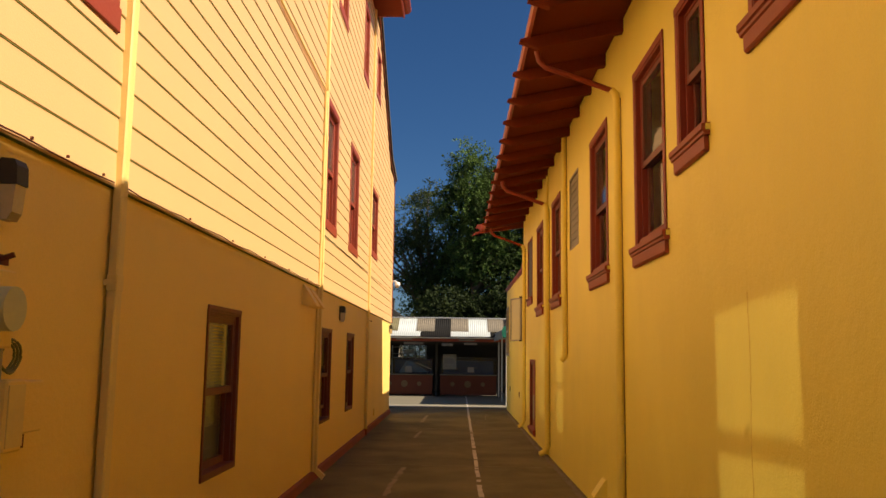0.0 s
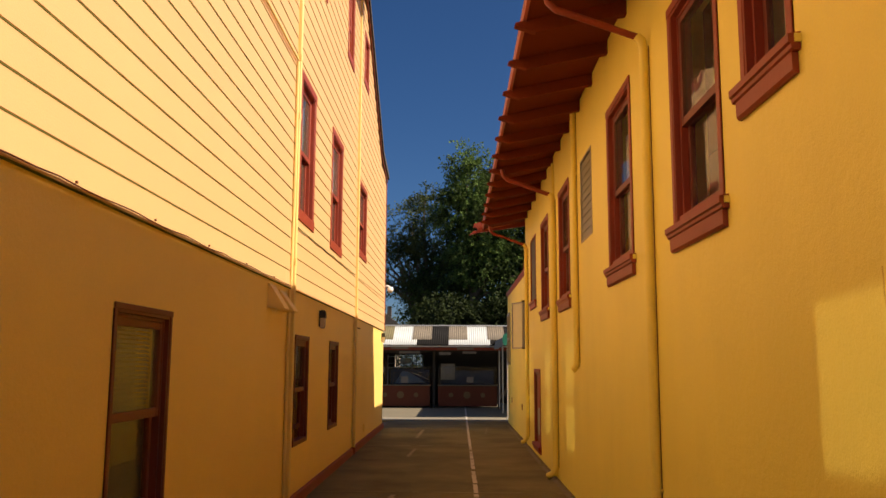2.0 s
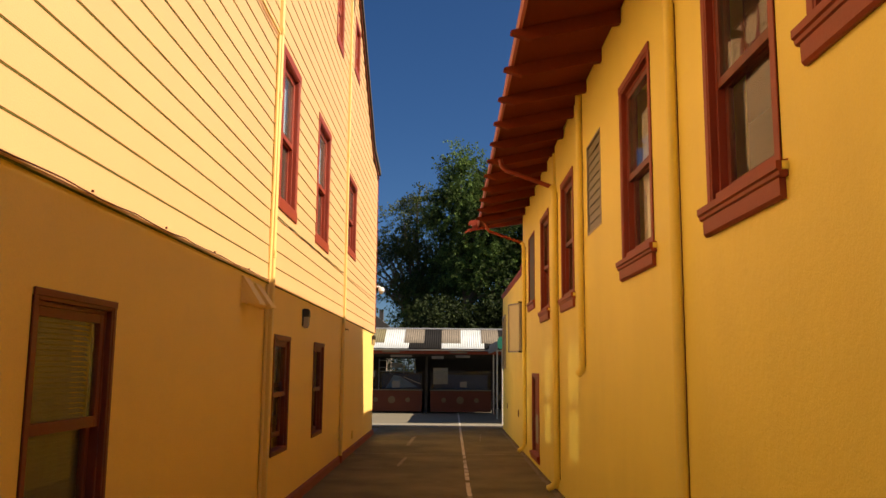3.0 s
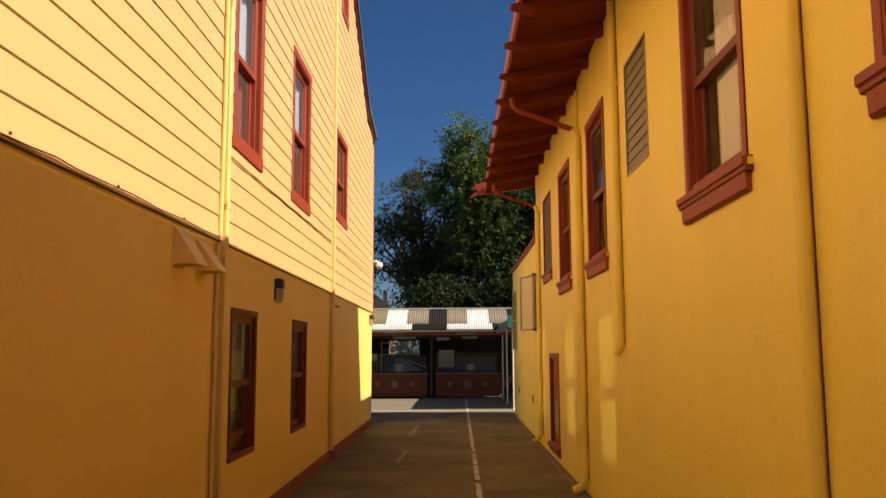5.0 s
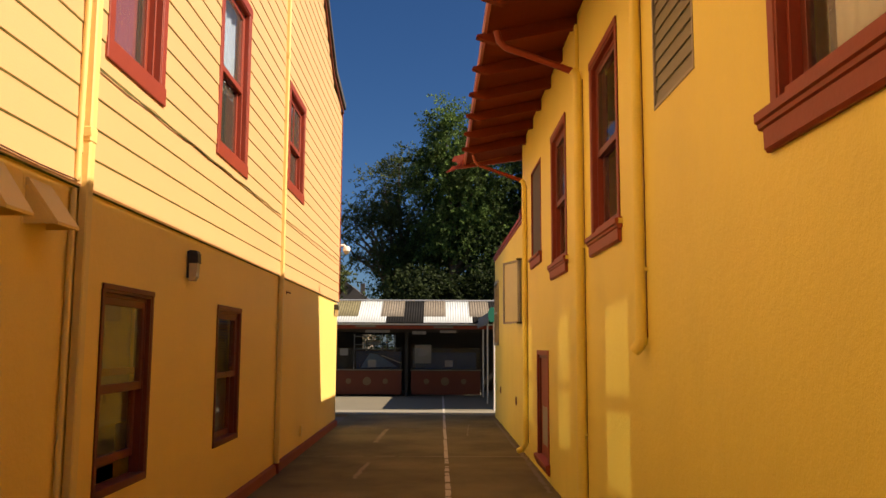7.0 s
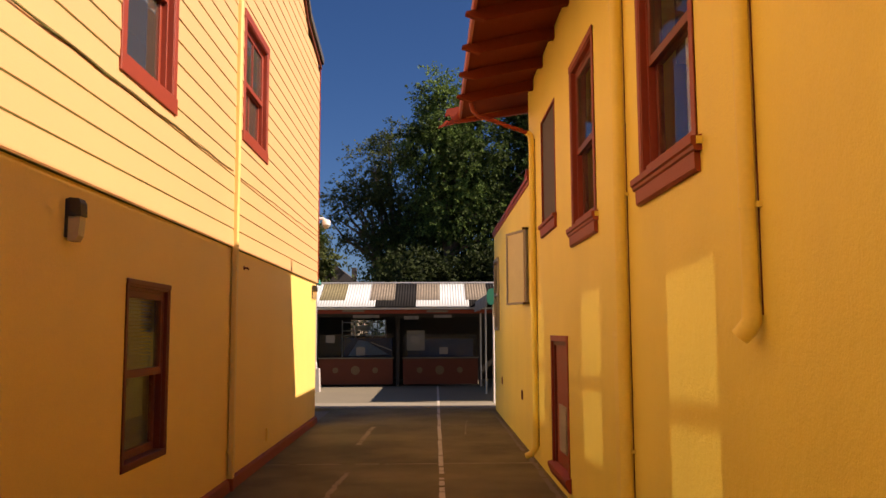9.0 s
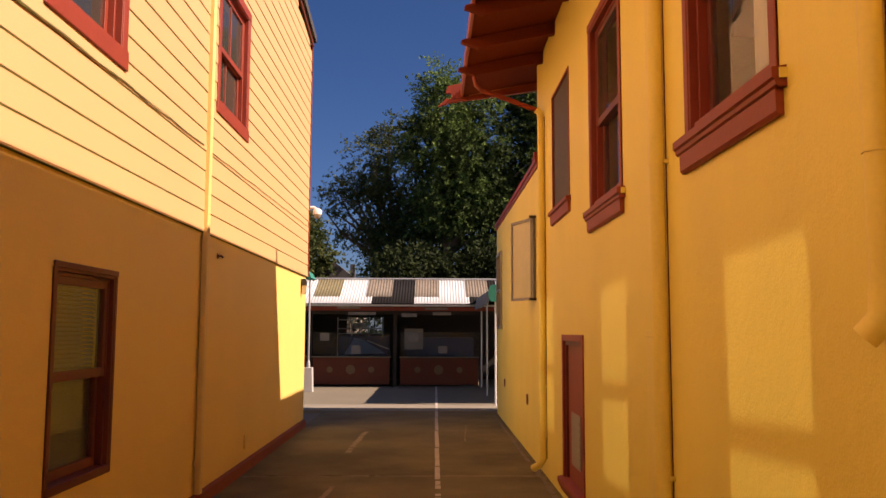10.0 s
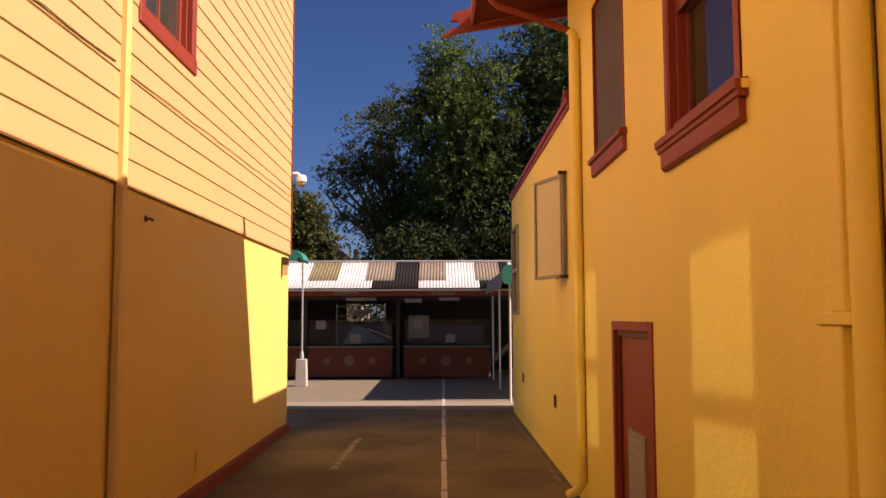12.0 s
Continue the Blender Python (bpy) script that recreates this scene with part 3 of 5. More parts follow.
def sash(bm, side, d, y0, y1, z0, z1, w=0.045, t=0.035, cols=1, rows=1):
    side_box(bm, side, d - t, d, y0, y0 + w, z0, z1)
    side_box(bm, side, d - t, d, y1 - w, y1, z0, z1)
    side_box(bm, side, d - t + 0.001, d - 0.001, y0 + w, y1 - w, z0, z0 + w * 1.25)
    side_box(bm, side, d - t + 0.001, d - 0.001, y0 + w, y1 - w, z1 - w, z1)
    for c in range(1, cols):
        y = y0 + (y1 - y0) * c / cols
        side_box(bm, side, d - t + 0.004, d - 0.004, y - 0.012, y + 0.012, z0 + w * 1.25, z1 - w)
    for c in range(1, rows):
        z = z0 + (z1 - z0) * c / rows
        side_box(bm, side, d - t + 0.003, d - 0.003, y0 + w, y1 - w, z - 0.012, z + 0.012)


def pane(side, d, y0, y1, z0, z1, parent, material="glass"):
    ob = piece("pane", lambda bm: side_box(bm, side, d - 0.004, d, y0, y1, z0, z1), M[material], parent)
    return glaze(ob, (1, 0, 0) if side == "W" else (-1, 0, 0))


COUNT = [0]


def hung_window(side, o, label, casing=0.0, proud=0.0, deep=0.11, meet=0.5, cols=1, rows=1, sill="none", material="red", sash_material="red_sash", lift=0.0):
    """A window with a casing, lining, two sliding sashes and panes."""
    COUNT[0] += 1
    y0, y1, z0, z1 = o
    w = thing("window_%d" % COUNT[0], label, "window", (sx(side, 0), (y0 + y1) / 2, z0), "structure")
    c = casing
    if c:
        def frame_boards(bm):
            side_box(bm, side, 0.004, proud, y0, y0 + c, z0, z1)
            side_box(bm, side, 0.004, proud, y1 - c, y1, z0, z1)
            over = 0.010 if proud > 0.02 else 0.001
            side_box(bm, side, 0.004, proud + 0.004, y0 - over, y1 + over, z1 - c, z1 + over)
        piece("casing", frame_boards, M[material], w, bev=0.003)
    i0, i1, k0, k1 = y0 + c * 0.9, y1 - c * 0.9, z0 + c * 0.3, z1 - c * 0.9

    def lining(bm):
        for a, b, e in ((0.0, 0.022, 0.0), (0.022, 0.045, -deep * 0.35)):
            f = proud - 0.006 if not e else e
            side_box(bm, side, -deep - 0.03, f, i0 + a, i0 + b, k0, k1)
            side_box(bm, side, -deep - 0.03, f, i1 - b, i1 - a, k0, k1)
            side_box(bm, side, -deep - 0.03, f, i0 + b, i1 - b, k1 - b, k1 - a)
        side_box(bm, side, -deep - 0.03, -0.005, i0 + 0.045, i1 - 0.045, k0, k0 + 0.04)
    piece("lining", lining, M[material], w, bev=0.002)
    a0, a1, b0, b1 = i0 + 0.046, i1 - 0.046, k0 + 0.041, k1 - 0.046
    zm = b0 + (b1 - b0) * meet
    up_d, lo_d = -deep * 0.40, -deep * 0.40 - 0.040
    u = piece("upper_sash", lambda bm: sash(bm, side, up_d, a0, a1, zm - 0.02, b1, cols=cols, rows=rows), M[sash_material], w, bev=0.002)
    lo = piece("lower_sash", lambda bm: sash(bm, side, lo_d, a0, a1, b0 + lift, zm + 0.022 + lift, cols=cols, rows=rows), M[sash_material], w, bev=0.002)
    pane(side, up_d - 0.016, a0 + 0.03, a1 - 0.03, zm + 0.01, b1 - 0.03, w)
    pane(side, lo_d - 0.016, a0 + 0.03, a1 - 0.03, b0 + lift + 0.03, zm + lift, w)
    if sill == "moulded":
        def moulding(bm):
            outline = [(-0.10, z0 + 0.02), (0.055, z0 - 0.006), (0.055, z0 - 0.042), (0.044, z0 - 0.050), (0.041, z0 - 0.068), (0.032, z0 - 0.075)]
            outline += [(0.026, z0 - 0.165), (0.0, z0 - 0.165), (0.0, z0 - 0.002), (-0.10, z0 - 0.002)]
            prism(bm, [(sx(side, d), z) for d, z in outline[:6]] + [(sx(side, 0.001), z0 - 0.075), (sx(side, 0.001), z0 - 0.001), (sx(side, -0.10), z0 - 0.001)], y0 - 0.06, y1 + 0.06, "y")
        piece("sill", moulding, M[material], w)
        piece("apron", lambda bm: prism(bm, [(sx(side, 0.001), z0 - 0.076), (sx(side, 0.032), z0 - 0.076), (sx(side, 0.030), z0 - 0.155), (sx(side, 0.018), z0 - 0.17), (sx(side, 0.001), z0 - 0.17)], y0 - 0.03, y1 + 0.03, "y"), M[material], w)
        piece("sill_end", lambda bm: side_box(bm, side, 0.001, 0.030, y0 - 0.068, y0 - 0.061, z0 - 0.045, z0 - 0.008), M["stucco_e"], w, "ochre painted stub of the sill")
    elif sill == "flat":
        piece("sill", lambda bm: side_box(bm, side, 0.005, proud + 0.006, y0 - 0.012, y1 + 0.012, z0 - 0.02, z0 + 0.115), M[material], w, bev=0.004)
    elif sill == "thin":
        piece("sill", lambda bm: side_box(bm, side, -deep, 0.012, y0 + 0.001, y1 - 0.001, z0 - 0.004, z0 + 0.05), M[material], w, bev=0.004)
    return w


def slat_blind(side, o, d, label):
    y0, y1, z0, z1 = o
    t = thing("window_blind", label, "blind", (sx(side, d), (y0 + y1) / 2, z1))
    me = None
    z = z1 - 0.03
    while z > z0:
        if me is None:
            bm = bmesh.new()
            prism(bm, [(0.011, -0.0105), (0.001, 0.001), (-0.011, 0.0105), (-0.012, 0.009), (-0.0005, -0.001), (0.010, -0.0115)], y0, y1, "y")
            me = mesh_of(bm, "slat", M["blind"])
        ob = new("slat", me)
        ob.location = (sx(side, d), 0, z)
        ob.parent = t
        ob.matrix_parent_inverse = Matrix.Translation(t.location).inverted()
        z -= 0.027
    piece("head_rail", lambda bm: side_box(bm, side, d - 0.02, d + 0.02, y0, y1, z1 - 0.012, z1 + 0.02), M["blind"], t)
    return t


def curtain(side, y0, y1, z0, z1, d, label, material, folds=5, depth=0.03, seed=1, taper=0.0):
    rg = random.Random(seed)
    t = bmesh.new()
    n, mrow = folds * 8, 10
    ph = [rg.uniform(0, 6.28) for _ in range(4)]
    grid = []
    for j in range(mrow + 1):
        v = j / mrow
        row = []
        for i in range(n + 1):
            u = i / n
            wv = (math.sin(u * folds * math.tau + ph[0] + 0.25 * v) + 0.3 * math.sin(u * folds * 2.3 * math.tau + ph[1])) * depth
            edge = taper * v * (0.5 + 0.5 * math.sin(v * 5 + ph[2])) * (u - 0.5)
            row.append(t.verts.new((sx(side, d) + wv, y0 + (y1 - y0) * (u + edge), z1 + (z0 - z1) * v + 0.012 * math.sin(u * 9 + ph[3]) * v)))
        grid.append(row)
    for a, b in zip(grid, grid[1:]):
        for i in range(n):
            t.faces.new((a[i], a[i + 1], b[i + 1], b[i])).smooth = True
    ob = part("curtain", t, M[material])
    so = ob.modifiers.new("thickness", "SOLIDIFY")
    so.thickness = 0.004
    return tagged(ob, label, "curtain")


for k, o in enumerate(LOW_W):
    hung_window("W", o, "dark red two-sash window in ochre stucco, lower sash raised a little" if k == 1 else "dark red two-sash window set into the ochre stucco", 0.035, 0.012, 0.06, 0.50, sill="thin", material="red_sash", lift=0.11 if k == 1 else 0.0)
for k, o in enumerate(UP_W):
    hung_window("W", o, "brick red cased window with four panes in pale siding" if k == 3 else "brick red cased two-sash window in pale siding", 0.088, 0.036, 0.045, 0.5, cols=2 if k == 3 else 1, sill="flat", sash_material="red")
for o in TOP_W:
    hung_window("W", o, "narrow brick red cased window of the top storey", 0.09, 0.036, 0.04, 0.5, sill="flat", sash_material="red")
for o in EAST_W[:-1]:
    hung_window("E", o, "tall brick red two-sash window with moulded sill in ochre stucco", 0.06, 0.012, 0.10, 0.46, sill="moulded")

# ---------------------------------------------------------------- what hangs in and on the walls
lv = thing("window_louvre", "grey-green slatted louvre window set in the ochre wall", "window", (XE, 10.64, LOUVRE[2]), "structure")
piece("frame", lambda bm: [side_box(bm, "E", -0.12, 0.006, a, b, LOUVRE[2], LOUVRE[3]) for a, b in ((LOUVRE[0], LOUVRE[0] + 0.02), (LOUVRE[1] - 0.02, LOUVRE[1]))] + [side_box(bm, "E", -0.12, 0.006, LOUVRE[0] + 0.02, LOUVRE[1] - 0.02, a, b) for a, b in ((LOUVRE[2], LOUVRE[2] + 0.02), (LOUVRE[3] - 0.02, LOUVRE[3]))], M["grey_vent"], lv)
lbm = bmesh.new()
prism(lbm, [(XE + 0.004, 0.0), (XE + 0.016, 0.104), (XE + 0.022, 0.104), (XE + 0.010, -0.002)], LOUVRE[0] + 0.021, LOUVRE[1] - 0.021, "y")
lme = mesh_of(lbm, "louvre_blade", M["louvre"])
for k in range(10):
    ob = new("louvre_blade", lme)
    ob.location = (0, 0, LOUVRE[2] + 0.022 + k * 0.091)
    under(ob, lv)
piece("backing", lambda bm: side_box(bm, "E", -0.13, -0.12, LOUVRE[0] - 0.03, LOUVRE[1] + 0.03, LOUVRE[2] - 0.03, LOUVRE[3] + 0.03), M["hut_dark"], lv)

o = EAST_W[-1]
sw = thing("window_screen", "dark screened window with a red sill near the building's end", "window", (XE, 17.09, o[2]), "structure")
piece("casing", lambda bm: [side_box(bm, "E", -0.03, 0.008, a, b, o[2], o[3]) for a, b in ((o[0], o[0] + 0.022), (o[1] - 0.022, o[1]))] + [side_box(bm, "E", -0.03, 0.008, o[0] + 0.022, o[1] - 0.022, o[3] - 0.022, o[3])], M["red"], sw)
piece("screen", lambda bm: side_box(bm, "E", -0.022, -0.014, o[0] + 0.022, o[1] - 0.022, o[2], o[3] - 0.022), M["screen"], sw)
piece("sill", lambda bm: prism(bm, [(XE + 0.02, o[2]), (XE - 0.05, o[2] - 0.01), (XE - 0.05, o[2] - 0.04), (XE - 0.03, o[2] - 0.05), (XE - 0.001, o[2] - 0.05), (XE - 0.001, o[2] - 0.004)], o[0] - 0.05, o[1] + 0.05, "y"), M["red"], sw)
piece("apron", lambda bm: prism(bm, [(XE - 0.001, o[2] - 0.051), (XE - 0.030, o[2] - 0.051), (XE - 0.026, o[2] - 0.14), (XE - 0.001, o[2] - 0.15)], o[0] - 0.03, o[1] + 0.03, "y"), M["red"], sw)

# red service hatch with a grey vent
y0, y1, z0, z1 = PANEL
hatch = thing("door_hatch", "brick red service hatch with grey vent low in the ochre wall", "hatch", (XE, 16.5, z0), "structure")
piece("frame", lambda bm: [side_box(bm, "E", -0.06, 0.012, y0, y0 + 0.07, z0, z1), side_box(bm, "E", -0.06, 0.012, y1 - 0.07, y1, z0, z1), side_box(bm, "E", -0.06, 0.014, y0 + 0.07, y1 - 0.07, z1 - 0.06, z1)], M["red"], hatch, bev=0.003)
piece("stop", lambda bm: [side_box(bm, "E", -0.06, -0.012, y0 + 0.07, y0 + 0.11, z0, z1 - 0.06), side_box(bm, "E", -0.06, -0.012, y1 - 0.11, y1 - 0.07, z0, z1 - 0.06), side_box(bm, "E", -0.06, -0.012, y0 + 0.11, y1 - 0.11, z1 - 0.10, z1 - 0.06)], M["red_sash"], hatch, bev=0.002)
piece("leaf", lambda bm: side_box(bm, "E", -0.075, -0.035, y0 + 0.05, y1 - 0.05, z0, z1 - 0.05), M["red"], hatch, bev=0.003)
piece("sill", lambda bm: prism(bm, [(XE + 0.03, z0 + 0.02), (XE - 0.055, z0 + 0.0), (XE - 0.055, z0 - 0.04), (XE - 0.02, z0 - 0.12), (XE - 0.001, z0 - 0.12), (XE - 0.001, z0 - 0.002)], y0 - 0.05, y1 + 0.05, "y"), M["red"], hatch)
vent = piece("vent", lambda bm: side_box(bm, "E", -0.036, -0.026, 16.30, 16.74, 0.36, 0.83), M["grey_vent"], hatch, "grey metal vent grille", bev=0.002)
for k in range(7):
    sl = piece("vent_slat", lambda bm: prism(bm, [(XE + 0.026, 0.39 + k * 0.06), (XE + 0.020, 0.385 + k * 0.06), (XE + 0.026, 0.43 + k * 0.06)], 16.32, 16.72, "y"), M["grey_vent"], None)
    sl.parent = vent
    sl.matrix_parent_inverse = Matrix.Identity(4)

# annex: swung-out sash and a far cased window
sh = thing("window_swung", "weathered frosted sash swung open on the annex wall", "window", (XE, 19.05, 1.95), "structure")
hx, hy, tx, ty = XE - 0.015, 19.06, 1.30, 19.66
dv = Vector((tx - hx, ty - hy, 0))
ln = dv.length
dn = dv.normalized()
pn = Vector((-dn.y, dn.x, 0))


def sash_box(bm, a0, a1, z0, z1, t0, t1):
    vs = [bm.verts.new(Vector((hx, hy, 0)) + dn * a + pn * t + Vector((0, 0, z))) for a in (a0, a1) for t in (t0, t1) for z in (z0, z1)]
    for f in ((0, 1, 3, 2), (4, 6, 7, 5), (0, 4, 5, 1), (2, 3, 7, 6), (0, 2, 6, 4), (1, 5, 7, 3)):
        bm.faces.new([vs[i] for i in f])


piece("sash", lambda bm: [sash_box(bm, 0, 0.03, 1.94, 2.94, -0.018, 0.018), sash_box(bm, ln - 0.03, ln, 1.94, 2.94, -0.018, 0.018), sash_box(bm, 0.03, ln - 0.03, 1.94, 1.97, -0.018, 0.018), sash_box(bm, 0.03, ln - 0.03, 2.91, 2.94, -0.018, 0.018)], M["blind"], sh)
piece("pane", lambda bm: sash_box(bm, 0.03, ln - 0.03, 1.97, 2.91, -0.004, 0.004), M["frosted"], sh, "dusty frosted pane")
piece("hinge", lambda bm: [box(bm, XE - 0.075, XE + 0.01, 19.035, 19.055, z, z + 0.03) for z in (1.93, 2.93)], M["hut_dark"], sh)
piece("rod", lambda bm: tube(bm, [(XE - 0.055, 19.045, 1.95), (XE - 0.055, 19.045, 2.94)], 0.009, 8), M["grey_vent"], sh)
fw = thing("window_annex", "dark cased window standing proud of the annex wall", "window", (XE, 24.3, 1.6), "structure")
piece("casing", lambda bm: [side_box(bm, "E", -0.05, 0.03, a, b, 1.60, 3.0) for a, b in ((23.83, 23.90), (24.70, 24.77))] + [side_box(bm, "E", -0.05, 0.03, 23.90, 24.70, a, b) for a, b in ((1.60, 1.66), (2.27, 2.32), (2.94, 3.0))], M["grey_vent"], fw, bev=0.003)
pane("E", -0.02, 23.89, 24.71, 1.65, 2.95, fw)
for y, z, w in ((19.96, 0.61, 0.13), (23.3, 0.62, 0.12)):
    v = thing("wall_vent", "small dark hole with a red-brown rim low in the annex wall", "vent", (XE, y, z))
    piece("rim", lambda bm: [side_box(bm, "E", -0.007, 0.004, a, b, z, z + 0.13) for a, b in ((y, y + 0.015), (y + w - 0.015, y + w))] + [side_box(bm, "E", -0.007, 0.004, y + 0.015, y + w - 0.015, a, b) for a, b in ((z, z + 0.015), (z + 0.115, z + 0.13))], M["red_sash"], v)
    piece("mesh", lambda bm: side_box(bm, "E", -0.0075, -0.003, y + 0.015, y + w - 0.015, z + 0.015, z + 0.115), M["hut_dark"], v)

# curtains and blinds behind the glass
curtain("E", 5.99, 6.30, 2.60, 3.62, -0.124, "off-white curtain drawn aside behind the tall window", "curtain", 4, 0.004, 3)
curtain("E", 8.31, 9.00, 2.60, 3.72, -0.124, "off-white curtain hanging behind the tall window", "curtain", 8, 0.004, 5)
curtain("E", 12.12, 12.52, 2.60, 3.22, -0.124, "crumpled off-white cloth behind the window", "curtain", 7, 0.004, 6)
curtain("E", 14.57, 14.80, 2.60, 3.96, -0.126, "off-white curtain drawn back behind the window", "curtain", 3, 0.005, 7)
curtain("W", 10.98, 11.84, 4.15, 5.02, -0.108, "pale blue curtain across the upper sash of the window", "curtain_blue", 5, 0.010, 8, 0.1)
curtain("W", 11.32, 11.83, 3.46, 4.4, -0.15, "dark red curtain in the upstairs window", "curtain_red", 3, 0.02, 9)
curtain("W", 13.50, 14.42, 4.05, 5.02, -0.108, "pale blue curtain across the upper sash of the window", "curtain_blue", 5, 0.010, 10, 0.1)
slat_blind("W", (6.03, 6.83, 0.75, 1.90), -0.118, "cream slatted blind lowered behind the window")
slat_blind("W", (13.75, 14.55, 0.72, 1.86), -0.118, "cream slatted blind lowered behind the window")
rb = piece("roller_blind", lambda bm: [side_box(bm, "W", -0.125, -0.121, 11.14, 11.92, 1.05, 1.88)], M["blind"], None)
tagged(rb, "cream roller blind half lowered behind the window", "blind")
piece("roller", lambda bm: tube(bm, [(XW - 0.138, 11.13, 1.895), (XW - 0.138, 11.93, 1.895)], 0.02, 10), M["blind"], rb)

# ---------------------------------------------------------------- downpipes


def square_pipe(y, label, z_top, joints, kick):
    t = thing("downpipe", label, "downpipe", (XW + 0.05, y + 0.04, 0.0), group="yellow square downpipes")
    piece("shaft", lambda bm: side_box(bm, "W", 0.014, 0.066, y, y + 0.078, 0.12, z_top), M["pipe"], t, bev=0.008)
    for z in joints:
        piece("collar", lambda bm: side_box(bm, "W", 0.012, 0.070, y - 0.004, y + 0.082, z, z + 0.09), M["pipe"], t, bev=0.006)
        piece("strap", lambda bm: side_box(bm, "W", 0.0, 0.070, y - 0.010, y - 0.005, z + 0.03, z + 0.06), M["pipe"], t)
    if kick:
        def foot(bm):
            prism(bm, [(XW + 0.016, 0.125), (XW + 0.08, 0.14), (XW + 0.17, 0.06), (XW + 0.13, 0.005)], y + 0.002, y + 0.076, "y")
        piece("kick", foot, M["pipe"], t)
    else:
        piece("boot", lambda bm: side_box(bm, "W", 0.012, 0.071, y - 0.004, y + 0.082, 0.0, 0.125), M["base"], t, bev=0.006)
    return t


square_pipe(4.19, "pale yellow square metal downpipe on the siding and stucco", 8.85, (1.9, 5.6), False)
square_pipe(10.66, "pale yellow square downpipe with a kicked-out foot", 8.85, (2.7, 4.4, 5.1, 6.4), True)
square_pipe(16.54, "pale yellow square downpipe near the building's end", 8.85, (0.35, 5.3), False)
cd = piece("conduit", lambda bm: [tube(bm, [(XW + 0.035, 10.585, 2.46), (XW + 0.045, 10.585, 3.6), (XW + 0.045, 10.585, 5.06)], 0.019, 8), tube(bm, [(XW + 0.022, 10.585, 0.12), (XW + 0.022, 10.585, 2.42)], 0.018, 8)], M["pipe"], None)
tagged(cd, "thin yellow conduit running up beside the downpipe", "conduit")


def round_pipe(y, z0, z1, r, label, leader, foot, clips, mtl="pipe_e", gap=0.006):
    d = r + gap
    t = thing("downpipe", label, "downpipe", (XE - d, y, max(z0, 0)), group="ochre round downpipes")
    x = XE - d
    piece("shaft", lambda bm: tube(bm, [(x, y, z0), (x, y, (z0 + z1) / 2), (x, y, z1)], r, 16), M[mtl], t)
    # dark strip standing in for the shadow between pipe and wall
    piece("seam", lambda bm: side_box(bm, "E", 0.0, 0.006, y - r * 0.55 - 0.003, y - r * 0.55, max(z0, 0.02), z1), M["hut_wood"], t, "dark strip painted in for the shaded gap beside the pipe")
    for z in clips:
        def clip(bm):
            tube(bm, [(x, y, z), (x, y, z + 0.022)], r + 0.004, 16)
            box(bm, x + r * 0.6, XE, y - r - 0.022, y - r + 0.008, z, z + 0.022)
        piece("clip", clip, M[mtl], t)
    if leader:
        piece("elbow", lambda bm: tube(bm, [(x, y, z1 - 0.02), (x - 0.01, y, z1 + 0.05), (x - 0.05, y, z1 + 0.085)], r * 1.08, 14), M[mtl], t)
        piece("leader", lambda bm: tube(bm, [(x - 0.03, y, z1 + 0.075), (1.0, y, z1 + 0.24), (0.82, y, z1 + 0.30), (0.76, y, z1 + 0.36), (0.735, y, z1 + 0.46)], r * 0.78, 12), M["red"], t, "brick red leader from the gutter")
    if foot == "spout":
        piece("spout", lambda bm: tube(bm, [(x, y, z0 + 0.04), (x, y, z0 - 0.02), (x - 0.012, y + 0.012, z0 - 0.05), (x - 0.04, y + 0.03, z0 - 0.085)], [r * 1.15, r * 1.2, r * 1.2, r * 1.15], 14), M[mtl], t)
    elif foot == "elbow":
        piece("foot", lambda bm: tube(bm, [(x, y, z0 + 0.04), (x - 0.005, y, z0 - 0.02), (x - 0.04, y + 0.03, z0 - 0.08), (x - 0.10, y + 0.08, z0 - 0.12)], r * 1.08, 14), M[mtl], t)
    return t


round_pipe(7.55, 0.0, 4.02, 0.034, "ochre round downpipe clear of the stucco wall", True, None, (0.72,))
round_pipe(11.34, 1.63, 4.70, 0.033, "ochre round downpipe ending in a spout above the ground", False, "spout", (2.05, 3.9))
round_pipe(13.485, 0.16, 4.02, 0.041, "thick ochre round downpipe with an elbow at its foot", True, "elbow", (2.45, 0.8))
round_pipe(18.17, 0.20, 3.95, 0.036, "ochre round downpipe at the end of the building", True, "elbow", (0.42, 0.95))
bx = thing("conduit_cover", "ochre boxed conduit cover beside the thick downpipe", "conduit", (XE, 13.8, 0))
piece("cover", lambda bm: side_box(bm, "E", 0.001, 0.045, 13.645, 13.79, 0.02, 1.53), M["pipe_e"], bx, bev=0.006)
piece("riser", lambda bm: side_box(bm, "E", 0.001, 0.035, 13.64, 13.72, 1.57, 4.62), M["pipe_e"], bx, bev=0.006)
piece("strap", lambda bm: side_box(bm, "E", 0.001, 0.05, 13.57, 13.795, 1.53, 1.57), M["pipe_e"], bx, bev=0.004)

# ---------------------------------------------------------------- wall lamps, vents, meters, cables


